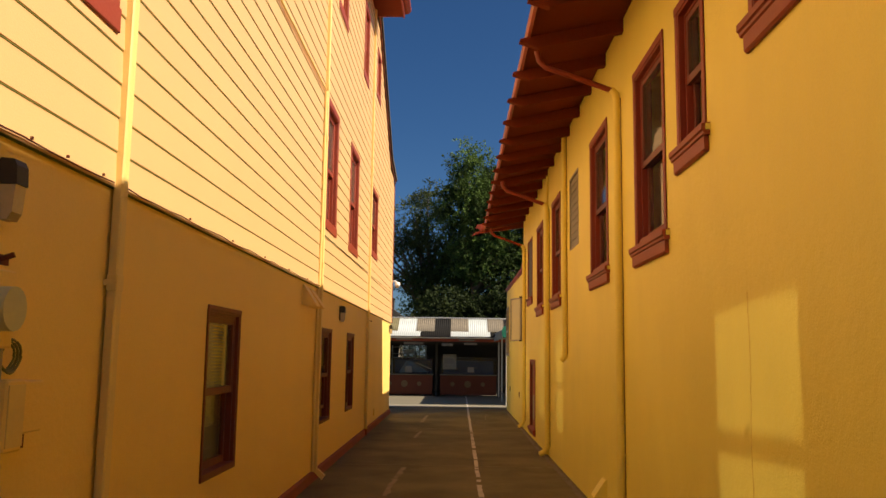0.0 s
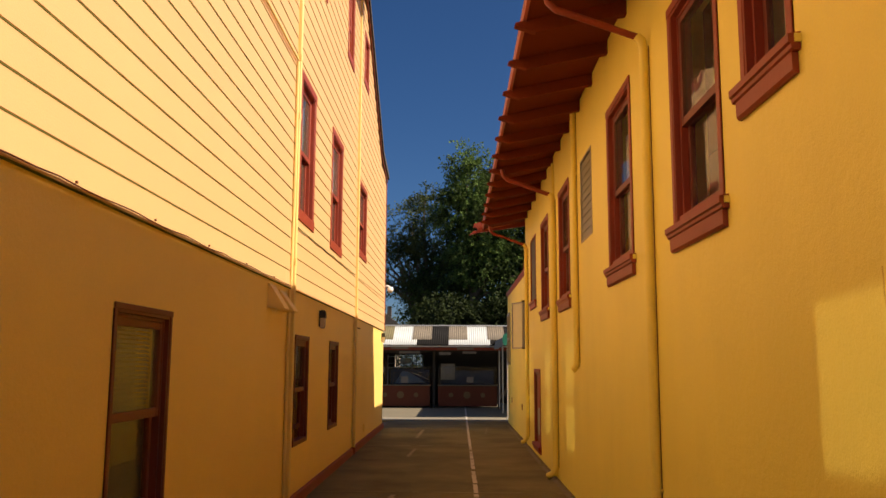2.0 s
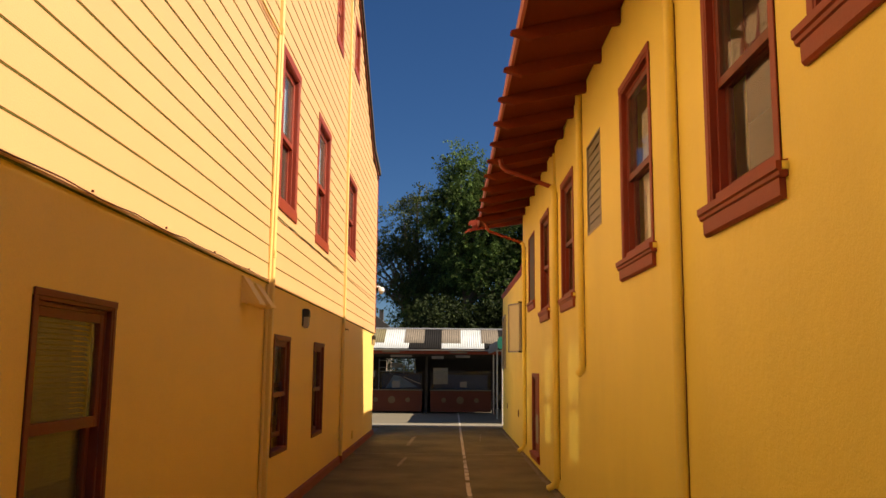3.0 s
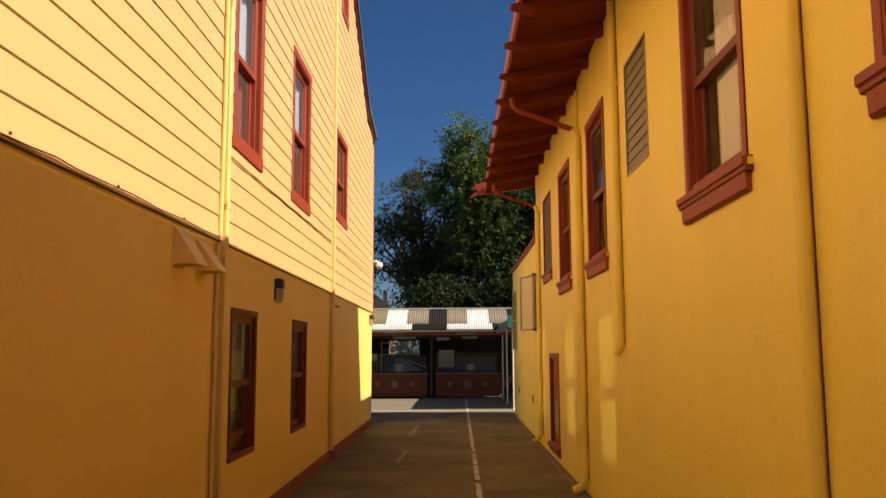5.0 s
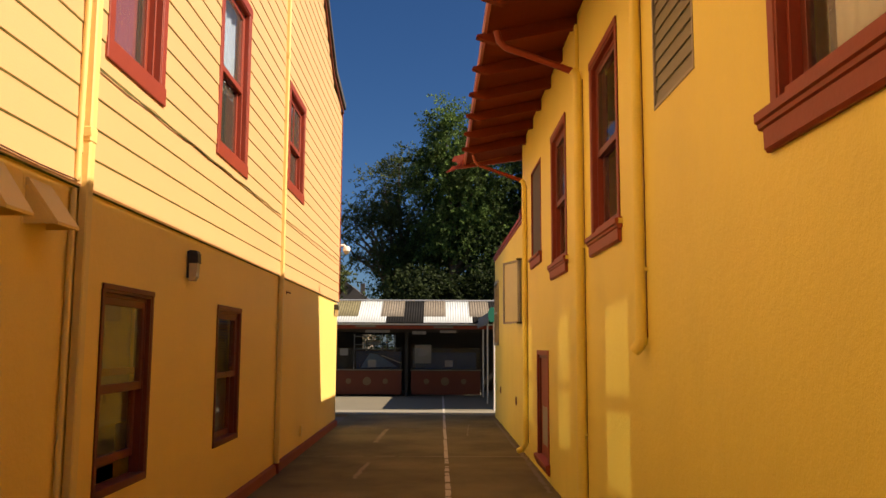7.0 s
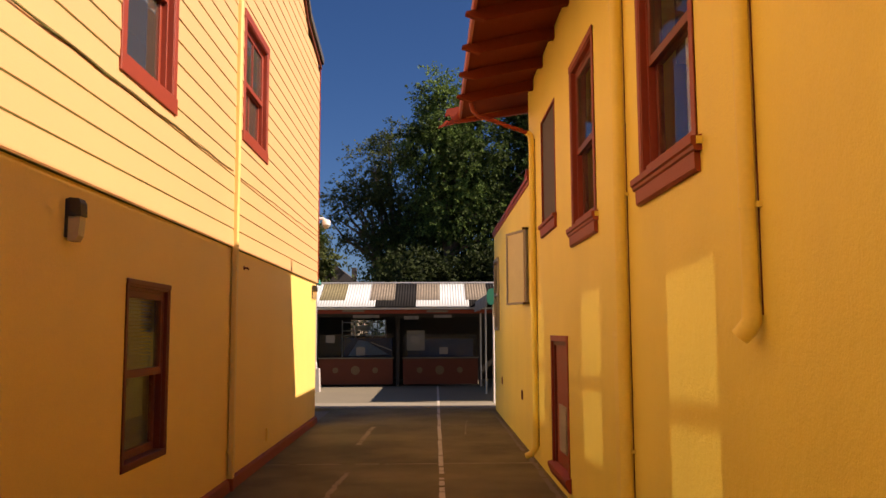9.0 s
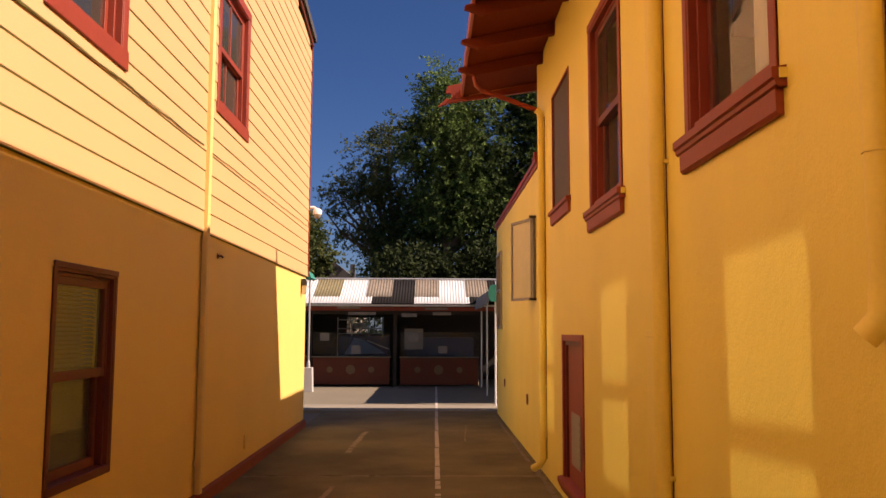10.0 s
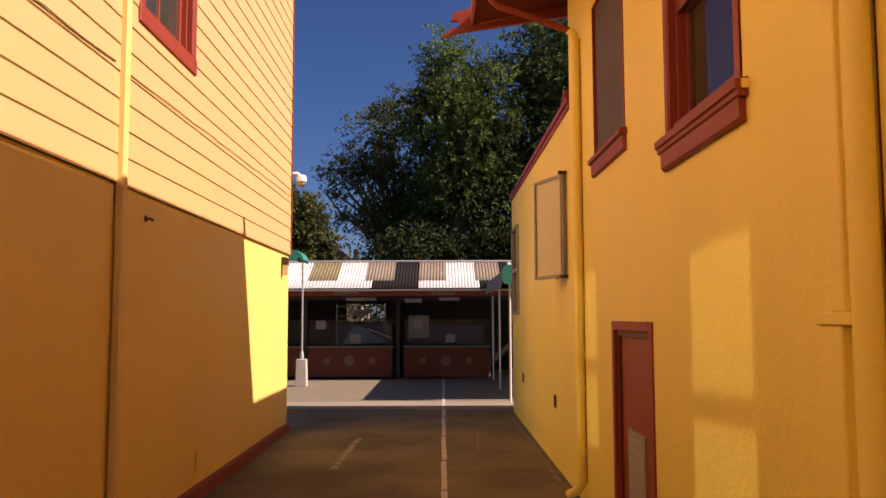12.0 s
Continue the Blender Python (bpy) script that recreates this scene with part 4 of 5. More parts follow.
def wall_lamp(y, z, label):
    t = thing("wall_lamp", label, "wall lamp", (XW, y, z), group="small bulkhead wall lamps")
    piece("plate", lambda bm: side_box(bm, "W", 0.0, 0.02, y - 0.042, y + 0.042, z + 0.02, z + 0.24), M["black"], t, bev=0.003)
    piece("cap", lambda bm: prism(bm, [(XW + 0.02, z + 0.14), (XW + 0.092, z + 0.14), (XW + 0.088, z + 0.215), (XW + 0.075, z + 0.24), (XW + 0.02, z + 0.245)], y - 0.044, y + 0.044, "y"), M["black"], t)
    piece("glass", lambda bm: prism(bm, [(XW + 0.02, z), (XW + 0.06, z), (XW + 0.078, z + 0.03), (XW + 0.086, z + 0.139), (XW + 0.02, z + 0.139)], y - 0.039, y + 0.039, "y"), M["lampglass"], t, "clouded glass cover")
    return t


wall_lamp(3.17, 2.10, "small black-capped bulkhead lamp with clouded glass, unlit")
wall_lamp(12.77, 2.085, "small black-capped bulkhead lamp with clouded glass, unlit")
wall_lamp(22.28, 2.13, "small black-capped bulkhead lamp by the building's corner, unlit")


def hood(side, y0, y1, z0, z1, d, label, mtl):
    t = thing("vent_hood", label, "vent hood", (sx(side, 0), (y0 + y1) / 2, z0), group="sheet metal vent hoods")
    piece("scoop", lambda bm: prism(bm, [(sx(side, 0.002), z1), (sx(side, 0.015), z1), (sx(side, d), z0 + 0.015), (sx(side, d), z0), (sx(side, d - 0.012), z0), (sx(side, 0.01), z1 - 0.03), (sx(side, 0.002), z1 - 0.03)], y0, y1, "y"), M[mtl], t)
    for a in (y0, y1 - 0.006):
        piece("cheek", lambda bm: prism(bm, [(sx(side, 0.002), z1 - 0.032), (sx(side, 0.0095), z1 - 0.032), (sx(side, d - 0.014), z0 + 0.002), (sx(side, 0.002), z0 + 0.002)], a, a + 0.006, "y"), M[mtl], t)
    piece("flange", lambda bm: side_box(bm, side, 0.0, 0.0018, y0 - 0.02, y1 + 0.02, z0 - 0.01, z1 + 0.02), M[mtl], t)


hood("W", 9.62, 9.86, 2.15, 2.40, 0.17, "ochre painted sheet metal vent hood under the siding", "stucco_w")
hood("W", 10.10, 10.34, 2.15, 2.38, 0.17, "ochre painted sheet metal vent hood beside the downpipe", "stucco_w")
hood("E", 8.46, 8.66, 0.20, 0.38, 0.13, "ochre painted low vent hood near the ground", "stucco_e")

mt = thing("electricity_meter", "round glass electricity meter on an ochre painted box", "meter", (XW, 3.27, 1.2))
piece("box", lambda bm: side_box(bm, "W", 0.0, 0.09, 3.0, 3.19, 1.60, 1.90), M["stucco_w"], mt, bev=0.008)
piece("dial", lambda bm: disc(bm, (XW + 0.09, 3.10, 1.75), 0.085, (1, 0, 0), 0.05), M["frosted"], mt, "clouded round glass dial")
piece("conduit", lambda bm: tube(bm, [(XW + 0.04, 3.18, 1.475), (XW + 0.04, 3.18, 1.605)], 0.02, 10), M["grey_vent"], mt)
jb = thing("junction_box", "ochre painted junction box under the meter", "junction box", (XW, 3.35, 1.2))
piece("body", lambda bm: side_box(bm, "W", 0.0, 0.10, 3.16, 3.30, 1.20, 1.48), M["stucco_w"], jb, bev=0.008)
piece("side_box", lambda bm: side_box(bm, "W", 0.0, 0.07, 3.33, 3.51, 1.26, 1.47), M["stucco_w"], jb, bev=0.006)
piece("cover", lambda bm: side_box(bm, "W", 0.1005, 0.106, 3.17, 3.29, 1.22, 1.46), M["pipe"], jb)
piece("nipple", lambda bm: side_box(bm, "W", 0.0, 0.05, 3.37, 3.41, 1.20, 1.255), M["hut_wood"], jb)
co = piece("cable_coil", lambda bm: [tube(bm, [(XW + 0.03 + 0.01 * k + 0.004 * math.sin(i), 3.26 + (0.06 + 0.006 * k) * math.cos(i * math.tau / 20), 1.57 + (0.055 + 0.006 * k) * math.sin(i * math.tau / 20)) for i in range(21)], 0.006, 6) for k in range(3)], M["cable"], None)
tagged(co, "loose coil of dark cable hung beside the meter", "cable coil")
sp = piece("anchor", lambda bm: [side_box(bm, "W", 0.0, 0.012, 3.14, 3.26, 1.93, 1.97), tube(bm, [(XW + 0.01, 3.20, 1.95), (XW + 0.06, 3.21, 1.97)], 0.012, 8)], M["hut_wood"], None)
tagged(sp, "rusty wall anchor above the meter", "anchor")
cv = thing("cover_plate", "ochre painted rectangular cover plate near the wall's foot", "cover plate", (XW, 18.55, 0.24))
piece("plate", lambda bm: side_box(bm, "W", 0.0, 0.018, 18.49, 18.62, 0.24, 0.40), M["stucco_w"], cv, bev=0.004)
piece("slot", lambda bm: side_box(bm, "W", 0.0182, 0.021, 18.51, 18.60, 0.265, 0.375), M["pipe"], cv, bev=0.002)
tp = thing("hose_tap", "rusty stub of a tap sticking out of the stucco", "tap", (XW, 17.15, 2.27))
piece("stub", lambda bm: tube(bm, [(XW, 17.14, 2.275), (XW + 0.035, 17.15, 2.275), (XW + 0.05, 17.16, 2.26)], 0.010, 8), M["hut_wood"], tp)
piece("rose", lambda bm: disc(bm, (XW, 17.14, 2.275), 0.025, (1, 0, 0), 0.006, 12), M["hut_wood"], tp)


def cable(points, r, label, mtl, clips=()):
    c = piece("cable", lambda bm: tube(bm, points, r, 6), M[mtl], None)
    tagged(c, label, "cable")
    for p in clips:
        piece("cable_clip", lambda bm: box(bm, p[0] - 0.006, p[0] + 0.006, p[1] - 0.004, p[1] + 0.004, p[2] - 0.005, p[2] + 0.008), M["hut_wood"], c)


def sag(y0, y1, z0, z1, d, n, dip, seed):
    rg = random.Random(seed)
    return [(XW + d + rg.uniform(-0.001, 0.002), y0 + (y1 - y0) * i / n, z0 + (z1 - z0) * i / n - dip * abs(math.sin(i * math.pi / 4)) + rg.uniform(-0.003, 0.003)) for i in range(n + 1)]


cable(sag(0.5, 4.15, 2.464, 2.460, 0.038, 16, 0.008, 1), 0.0045, "thin dark cable along the foot of the siding", "hut_wood", [(XW + 0.045, 3.3, 2.466), (XW + 0.045, 3.62, 2.466), (XW + 0.045, 4.0, 2.466)])
cable(sag(4.30, 10.6, 2.460, 2.464, 0.038, 28, 0.008, 2), 0.0045, "thin dark cable along the foot of the siding", "hut_wood", [(XW + 0.045, 5.35, 2.466), (XW + 0.045, 6.4, 2.466), (XW + 0.045, 7.5, 2.466), (XW + 0.045, 8.6, 2.466), (XW + 0.045, 9.7, 2.466)])
cable(sag(10.78, 16.44, 3.168, 3.212, 0.034, 24, 0.008, 3), 0.004, "thin olive painted cable sagging across the pale siding", "cable")
cable(sag(10.78, 16.44, 3.175, 3.218, 0.035, 24, 0.008, 5), 0.003, "thin olive painted cable sagging across the pale siding", "cable")
cable(sag(16.58, END_W - 0.03, 3.205, 3.27, 0.034, 24, 0.006, 4), 0.004, "thin olive painted cable sagging across the pale siding", "cable")
cable(sag(0.05, 10.58, 5.02, 5.075, 0.046, 40, 0.008, 6), 0.013, "thick yellow painted cable along the siding", "pipe")

cc = thing("security_camera", "white dome security camera on a bracket at the corner", "security camera", (XW, END_W + 0.03, 3.5))
piece("bracket", lambda bm: tube(bm, [(XW + 0.0, END_W + 0.035, 3.60), (XW + 0.10, END_W + 0.05, 3.61), (XW + 0.15, END_W + 0.05, 3.57)], 0.025, 10), M["white"], cc)
piece("plate", lambda bm: box(bm, XW - 0.07, XW + 0.02, END_W + 0.031, END_W + 0.05, 3.53, 3.66), M["white"], cc)
piece("housing", lambda bm: tube(bm, [(XW + 0.16, END_W + 0.05, 3.585), (XW + 0.16, END_W + 0.05, 3.56), (XW + 0.16, END_W + 0.05, 3.49)], [0.05, 0.075, 0.075], 16), M["white"], cc)
piece("dome", lambda bm: tube(bm, [(XW + 0.16, END_W + 0.05, 3.489), (XW + 0.16, END_W + 0.05, 3.45), (XW + 0.16, END_W + 0.05, 3.425), (XW + 0.16, END_W + 0.05, 3.415)], [0.065, 0.058, 0.036, 0.01], 16), M["grey_vent"], cc, "smoked dome")

# ---------------------------------------------------------------- yard: stall, posts, canopy
HF, HL, HR = 32.5, -6.6, 4.2
hut = thing("market_stall", "dark open stall with red-brown counter boards and a patchwork corrugated roof", "stall", ((HL + HR) / 2, HF, 0))


def corrugated(bm, x0, x1, y0, z0, y1, z1, lift=0.0):
    n = max(4, int((x1 - x0) / 0.0198))
    prev = None
    for i in range(n + 1):
        x = x0 + (x1 - x0) * i / n
        h = 0.016 * math.sin(x / 0.079 * math.tau) + lift
        cur = [bm.verts.new((x, y0, z0 + h)), bm.verts.new((x, y1, z1 + h))]
        if prev:
            bm.faces.new((prev[0], cur[0], cur[1], prev[1])).smooth = True
        prev = cur


RE, RT = (31.55, 2.29), (33.1, 3.03)


def sheet(x0, x1, mtl, part_len=1.0, lift=0.0, label=""):
    y0 = RE[0] + (RT[0] - RE[0]) * (1 - part_len)
    z0 = RE[1] + (RT[1] - RE[1]) * (1 - part_len)
    ob = piece("roof_sheet", lambda bm: corrugated(bm, x0, x1, y0, z0, RT[0], RT[1], lift), M[mtl], hut, label)
    m = ob.modifiers.new("thickness", "SOLIDIFY")
    m.thickness = 0.004


# last sheet runs on unseen, added to keep sun off the counter's foot
for x0, x1, mtl in ((-6.6, -4.9, "sheet_white"), (-4.9, -3.3, "sheet_white"), (-3.3, -2.35, "sheet_white"), (-2.35, -1.38, "sheet_white"), (-1.38, -0.21, "sheet_dark"), (-0.21, 0.50, "sheet_white"), (0.50, 1.30, "sheet_white"), (1.30, 2.1, "sheet_dark"), (2.1, 4.2, "sheet_white")):
    sheet(x0, x1, mtl)
for x0, x1, mtl in ((-4.6, -3.9, "sheet_olive"), (-3.0, -2.26, "sheet_olive"), (-1.55, -0.84, "sheet_brown"), (-0.21, 0.48, "sheet_brown"), (1.22, 1.85, "sheet_brown")):
    sheet(x0, x1, mtl, 0.74, 0.012, "weathered translucent patch sheet")
piece("ridge_cap", lambda bm: tube(bm, [(HL, RT[0], RT[1] + 0.02), (HR, RT[0], RT[1] + 0.02)], 0.035, 8), M["steel"], hut)
piece("gutter", lambda bm: prism(bm, [(RE[0] - 0.05, RE[1] - 0.075), (RE[0] + 0.03, RE[1] - 0.075), (RE[0] + 0.03, RE[1] - 0.03), (RE[0] - 0.06, RE[1] - 0.025)], HL, HR, "x"), M["steel"], hut)
piece("fascia", lambda bm: box(bm, HL, HR, RE[0] + 0.06, RE[0] + 0.09, 2.10, 2.20), M["red"], hut)
piece("back_slope", lambda bm: prism(bm, [(RT[0], RT[1]), (36.6, 2.3), (36.6, 2.27), (RT[0], RT[1] - 0.03)], HL, HR, "x"), M["sheet_dark"], hut)
piece("beam", lambda bm: box(bm, HL, HR, HF - 0.06, HF + 0.06, 2.02, 2.14), M["hut_dark"], hut)
for x in (-6.5, -5.2, -3.14, -0.76, 1.66, 4.1):
    piece("post", lambda bm: box(bm, x - 0.05, x + 0.05, HF - 0.05, HF + 0.05, 0.0, 2.02), M["hut_dark"], hut, bev=0.005)
for x0, x1 in ((-5.12, -3.24), (-3.05, -0.90), (-0.60, 1.58)):
    cpan = piece("counter", lambda bm: box(bm, x0, x1, HF - 0.10, HF - 0.05, 0.06, 0.80), M["hut_wood"], hut, "red-brown counter boards", bev=0.004)
    piece("counter_top", lambda bm: box(bm, x0 - 0.03, x1 + 0.03, HF - 0.16, HF + 0.42, 0.802, 0.84), M["hut_dark"], hut, bev=0.004)
    piece("edge_strip", lambda bm: box(bm, x0 - 0.03, x1 + 0.03, HF - 0.168, HF - 0.161, 0.81, 0.838), M["sheet_brown"], hut, "dull metal edge of the counter")
    for k, fx in enumerate((0.22, 0.49, 0.76)):
        cx = x0 + (x1 - x0) * fx
        md = piece("disc", lambda bm: disc(bm, (cx, HF - 0.101, 0.47), 0.13 if k == 1 else 0.085, (0, -1, 0), 0.008, 24), M["medal"], None, "faded tan painted disc")
        md.parent = cpan
        md.matrix_parent_inverse = Matrix.Identity(4)
    pn_ = piece("sheet_pane", lambda bm: box(bm, x0, x1, HF - 0.02, HF - 0.016, 0.86, 1.52), M["glass_hut"], hut, "clear plastic splash sheet")
    glaze(pn_, (0, -1, 0))
piece("back_wall", lambda bm: [box(bm, a, b, 36.2, 36.3, c, d) for a, b, c, d in ((HL, HR, 0, 1.45), (HL, -2.5, 1.45, 2.6), (-1.35, HR, 1.45, 2.6), (-2.5, -1.35, 1.98, 2.6))], M["hut_dark"], hut)
for x in (-2.45, -2.1, -1.62):
    piece("mullion", lambda bm: box(bm, x, x + 0.04, 36.22, 36.28, 1.45, 1.98), M["white"], hut)
piece("side_wall", lambda bm: [box(bm, a, a + 0.06, HF + 0.06, 36.19, 0, 2.2) for a in (HL, HR - 0.06)], M["hut_dark"], hut)
rk = thing("shop_rack", "white tubular rack standing at the back of the stall", "rack", (-1.9, 35.8, 0))
for x in (-2.75, -2.3, -1.75, -1.3):
    piece("upright", lambda bm: tube(bm, [(x, 35.8, 0.0), (x, 35.8, 1.98)], 0.018, 8), M["white"], rk)
for z in (1.46, 1.62, 1.9):
    piece("rail", lambda bm: tube(bm, [(-2.75, 35.8, z), (-1.3, 35.8, z)], 0.014, 8), M["white"], rk)
piece("bin", lambda bm: box(bm, -2.25, -1.8, 35.70, 35.9, 1.64, 1.8), M["white"], rk, "white plastic bin", bev=0.01)
st = thing("shop_shelf", "blue-draped table behind the stall's counter", "table", (-2.0, 33.8, 0))
piece("drape", lambda bm: box(bm, -2.45, -0.98, 33.5, 34.1, 0.0, 1.40), M["blue"], st, "dark blue cloth", bev=0.01)
piece("fold", lambda bm: prism(bm, [(-2.3, 0.86), (-1.1, 0.90), (-1.75, 1.30), (-2.0, 1.34)], 33.46, 33.495, "y"), M["blue_pale"], st, "pale blue folded cloth")
piece("batten", lambda bm: tube(bm, [(-1.62, 33.42, 1.27), (-0.98, 33.42, 1.02)], 0.014, 8), M["white"], st, "white batten lying over the cloth")
st = thing("shop_shelf", "dark blue draped table with a white carton on it", "table", (0.5, 33.8, 0))
piece("drape", lambda bm: box(bm, -0.5, 1.5, 33.5, 34.1, 0.0, 1.36), M["blue"], st, "dark blue cloth", bev=0.01)
ct = piece("carton", lambda bm: box(bm, -0.52, 0.02, 33.3, 33.48, 1.02, 1.62), M["block"], None)
tagged(ct, "grey carton standing at the edge of the stall table", "carton")
for x, z, w, h, y in ((-2.87, 1.27, 0.26, 0.22, HF - 0.022), (-0.38, 1.26, 0.26, 0.2, HF - 0.022), (0.46, 0.93, 0.25, 0.2, HF - 0.022), (-1.98, 0.90, 0.26, 0.24, HF - 0.022)):
    pp = piece("notice", lambda bm: box(bm, x, x + w, y - 0.004, y, z, z + h), M["paper"], None)
    tagged(pp, "blank white paper notice taped to the stall", "notice")
for x, z, w, h in ((-2.3, 2.145, 0.62, 0.07), (-2.0, 1.98, 0.75, 0.08), (-0.55, 1.93, 0.42, 0.10), (0.1, 2.13, 0.60, 0.06), (0.3, 1.98, 0.5, 0.08)):
    pp = piece("sign_strip", lambda bm: box(bm, x, x + w, RE[0] + 0.05, RE[0] + 0.058, z, z + h), M["sheet_brown"], None)
    tagged(pp, "dull grey sign strip hung under the stall roof", "sign")

ps = thing("canopy_post", "galvanised steel post in a concrete block with green canvas on top", "post", (-2.86, 30.3, 0))
piece("block", lambda bm: prism(bm, [(-2.99, 0.0), (-2.73, 0.0), (-2.75, 0.62), (-2.97, 0.62)], 30.18, 30.42, "y"), M["block"], ps, "cast concrete block", bev=0.01)
piece("pole", lambda bm: tube(bm, [(-2.86, 30.3, 0.62), (-2.86, 30.3, 1.7), (-2.86, 30.3, 2.95)], 0.024, 12), M["steel"], ps)
piece("collar", lambda bm: tube(bm, [(-2.86, 30.3, 0.62), (-2.86, 30.3, 0.74), (-2.86, 30.3, 0.80)], [0.05, 0.045, 0.026], 12), M["steel"], ps)
piece("canvas", lambda bm: prism(bm, [(-3.5, 3.12), (-2.95, 3.10), (-2.84, 3.02), (-2.77, 2.88), (-2.82, 2.84), (-2.88, 2.95), (-2.95, 2.86), (-3.1, 2.94), (-3.5, 2.88)], 29.9, 30.7, "y"), M["green"], ps, "green canvas corner")

CX0, CX1, CY0, CY1 = 1.50, 6.0, 26.45, 32.6
cn = thing("canopy", "shade canopy of pale canvas with green scalloped ends on thin posts", "canopy", (1.6, 29, 0))
piece("roof_cloth", lambda bm: prism(bm, [(CX0, 2.40), (CX1, 2.75), (CX1, 2.77), (CX0, 2.43)], CY0, CY1, "y"), M["stripe"], cn)


def valance(bm):
    n = 40
    top = [bm.verts.new((CX0 - 0.012 + 0.012 * math.sin(i), CY0 + (CY1 - CY0) * i / n, 2.42)) for i in range(n + 1)]
    low = [bm.verts.new((CX0 - 0.05 + 0.03 * math.sin(i * 1.7), CY0 + (CY1 - CY0) * i / n, 2.10 + 0.06 * abs(math.sin(i * math.pi / 2.5)))) for i in range(n + 1)]
    for i in range(n):
        bm.faces.new((top[i], top[i + 1], low[i + 1], low[i]))


vl = piece("valance", valance, M["stripe"], cn, "pale hanging canvas edge")
vl.modifiers.new("thickness", "SOLIDIFY").thickness = 0.004
piece("green_end", lambda bm: prism(bm, [(CX0 + 0.05, 2.53), (CX0, 2.51), (CX0 - 0.035, 2.43), (CX0 - 0.045, 2.31), (CX0 - 0.02, 2.21), (CX0 + 0.03, 2.17), (CX0 + 1.2, 2.25), (CX0 + 1.2, 2.58)], CY0 - 0.04, CY0 - 0.012, "y"), M["green"], cn, "green canvas end")
for x, y in ((1.61, 26.5), (1.62, 29.3), (1.66, 32.2), (5.8, 26.6), (5.8, 32.4)):
    piece("post", lambda bm: tube(bm, [(x, y, 0.0), (x, y, 2.42 + (x - CX0) * 0.075)], 0.022, 10), M["white"] if y < 27 else M["steel"], cn)

# far house under the trees
hs = thing("house", "small distant house with a dark gable roof behind the stall", "house", (-7.2, 62, 0))
piece("wall", lambda bm: box(bm, -10.4, -4.4, 60, 68, -0.05, 4.2), M["sheet_brown"], hs)
piece("roof", lambda bm: prism(bm, [(-7.6, 4.3), (-5.75, 5.75), (-3.9, 4.3)], 59.7, 68.3, "y"), M["shingle"], hs)
piece("roof_left", lambda bm: prism(bm, [(-11.0, 4.3), (-9.0, 5.0), (-7.0, 4.9), (-7.0, 4.3)], 60.5, 68.3, "y"), M["shingle"], hs)
piece("chimney", lambda bm: box(bm, -5.0, -4.7, 62, 62.4, 4.6, 5.8), M["shingle"], hs)

# ---------------------------------------------------------------- trees


def limbs(bm, base, tips, r0, rg):
    b = Vector(base)
    for tip in tips:
        e = Vector(tip)
        mid1 = b.lerp(e, 0.35) + Vector((rg.uniform(-0.4, 0.4), rg.uniform(-0.4, 0.4), rg.uniform(0, 0.5)))
        mid2 = b.lerp(e, 0.7) + Vector((rg.uniform(-0.4, 0.4), rg.uniform(-0.4, 0.4), rg.uniform(0, 0.4)))
        tube(bm, [b, mid1, mid2, e], [r0, r0 * 0.6, r0 * 0.35, r0 * 0.12], 7)


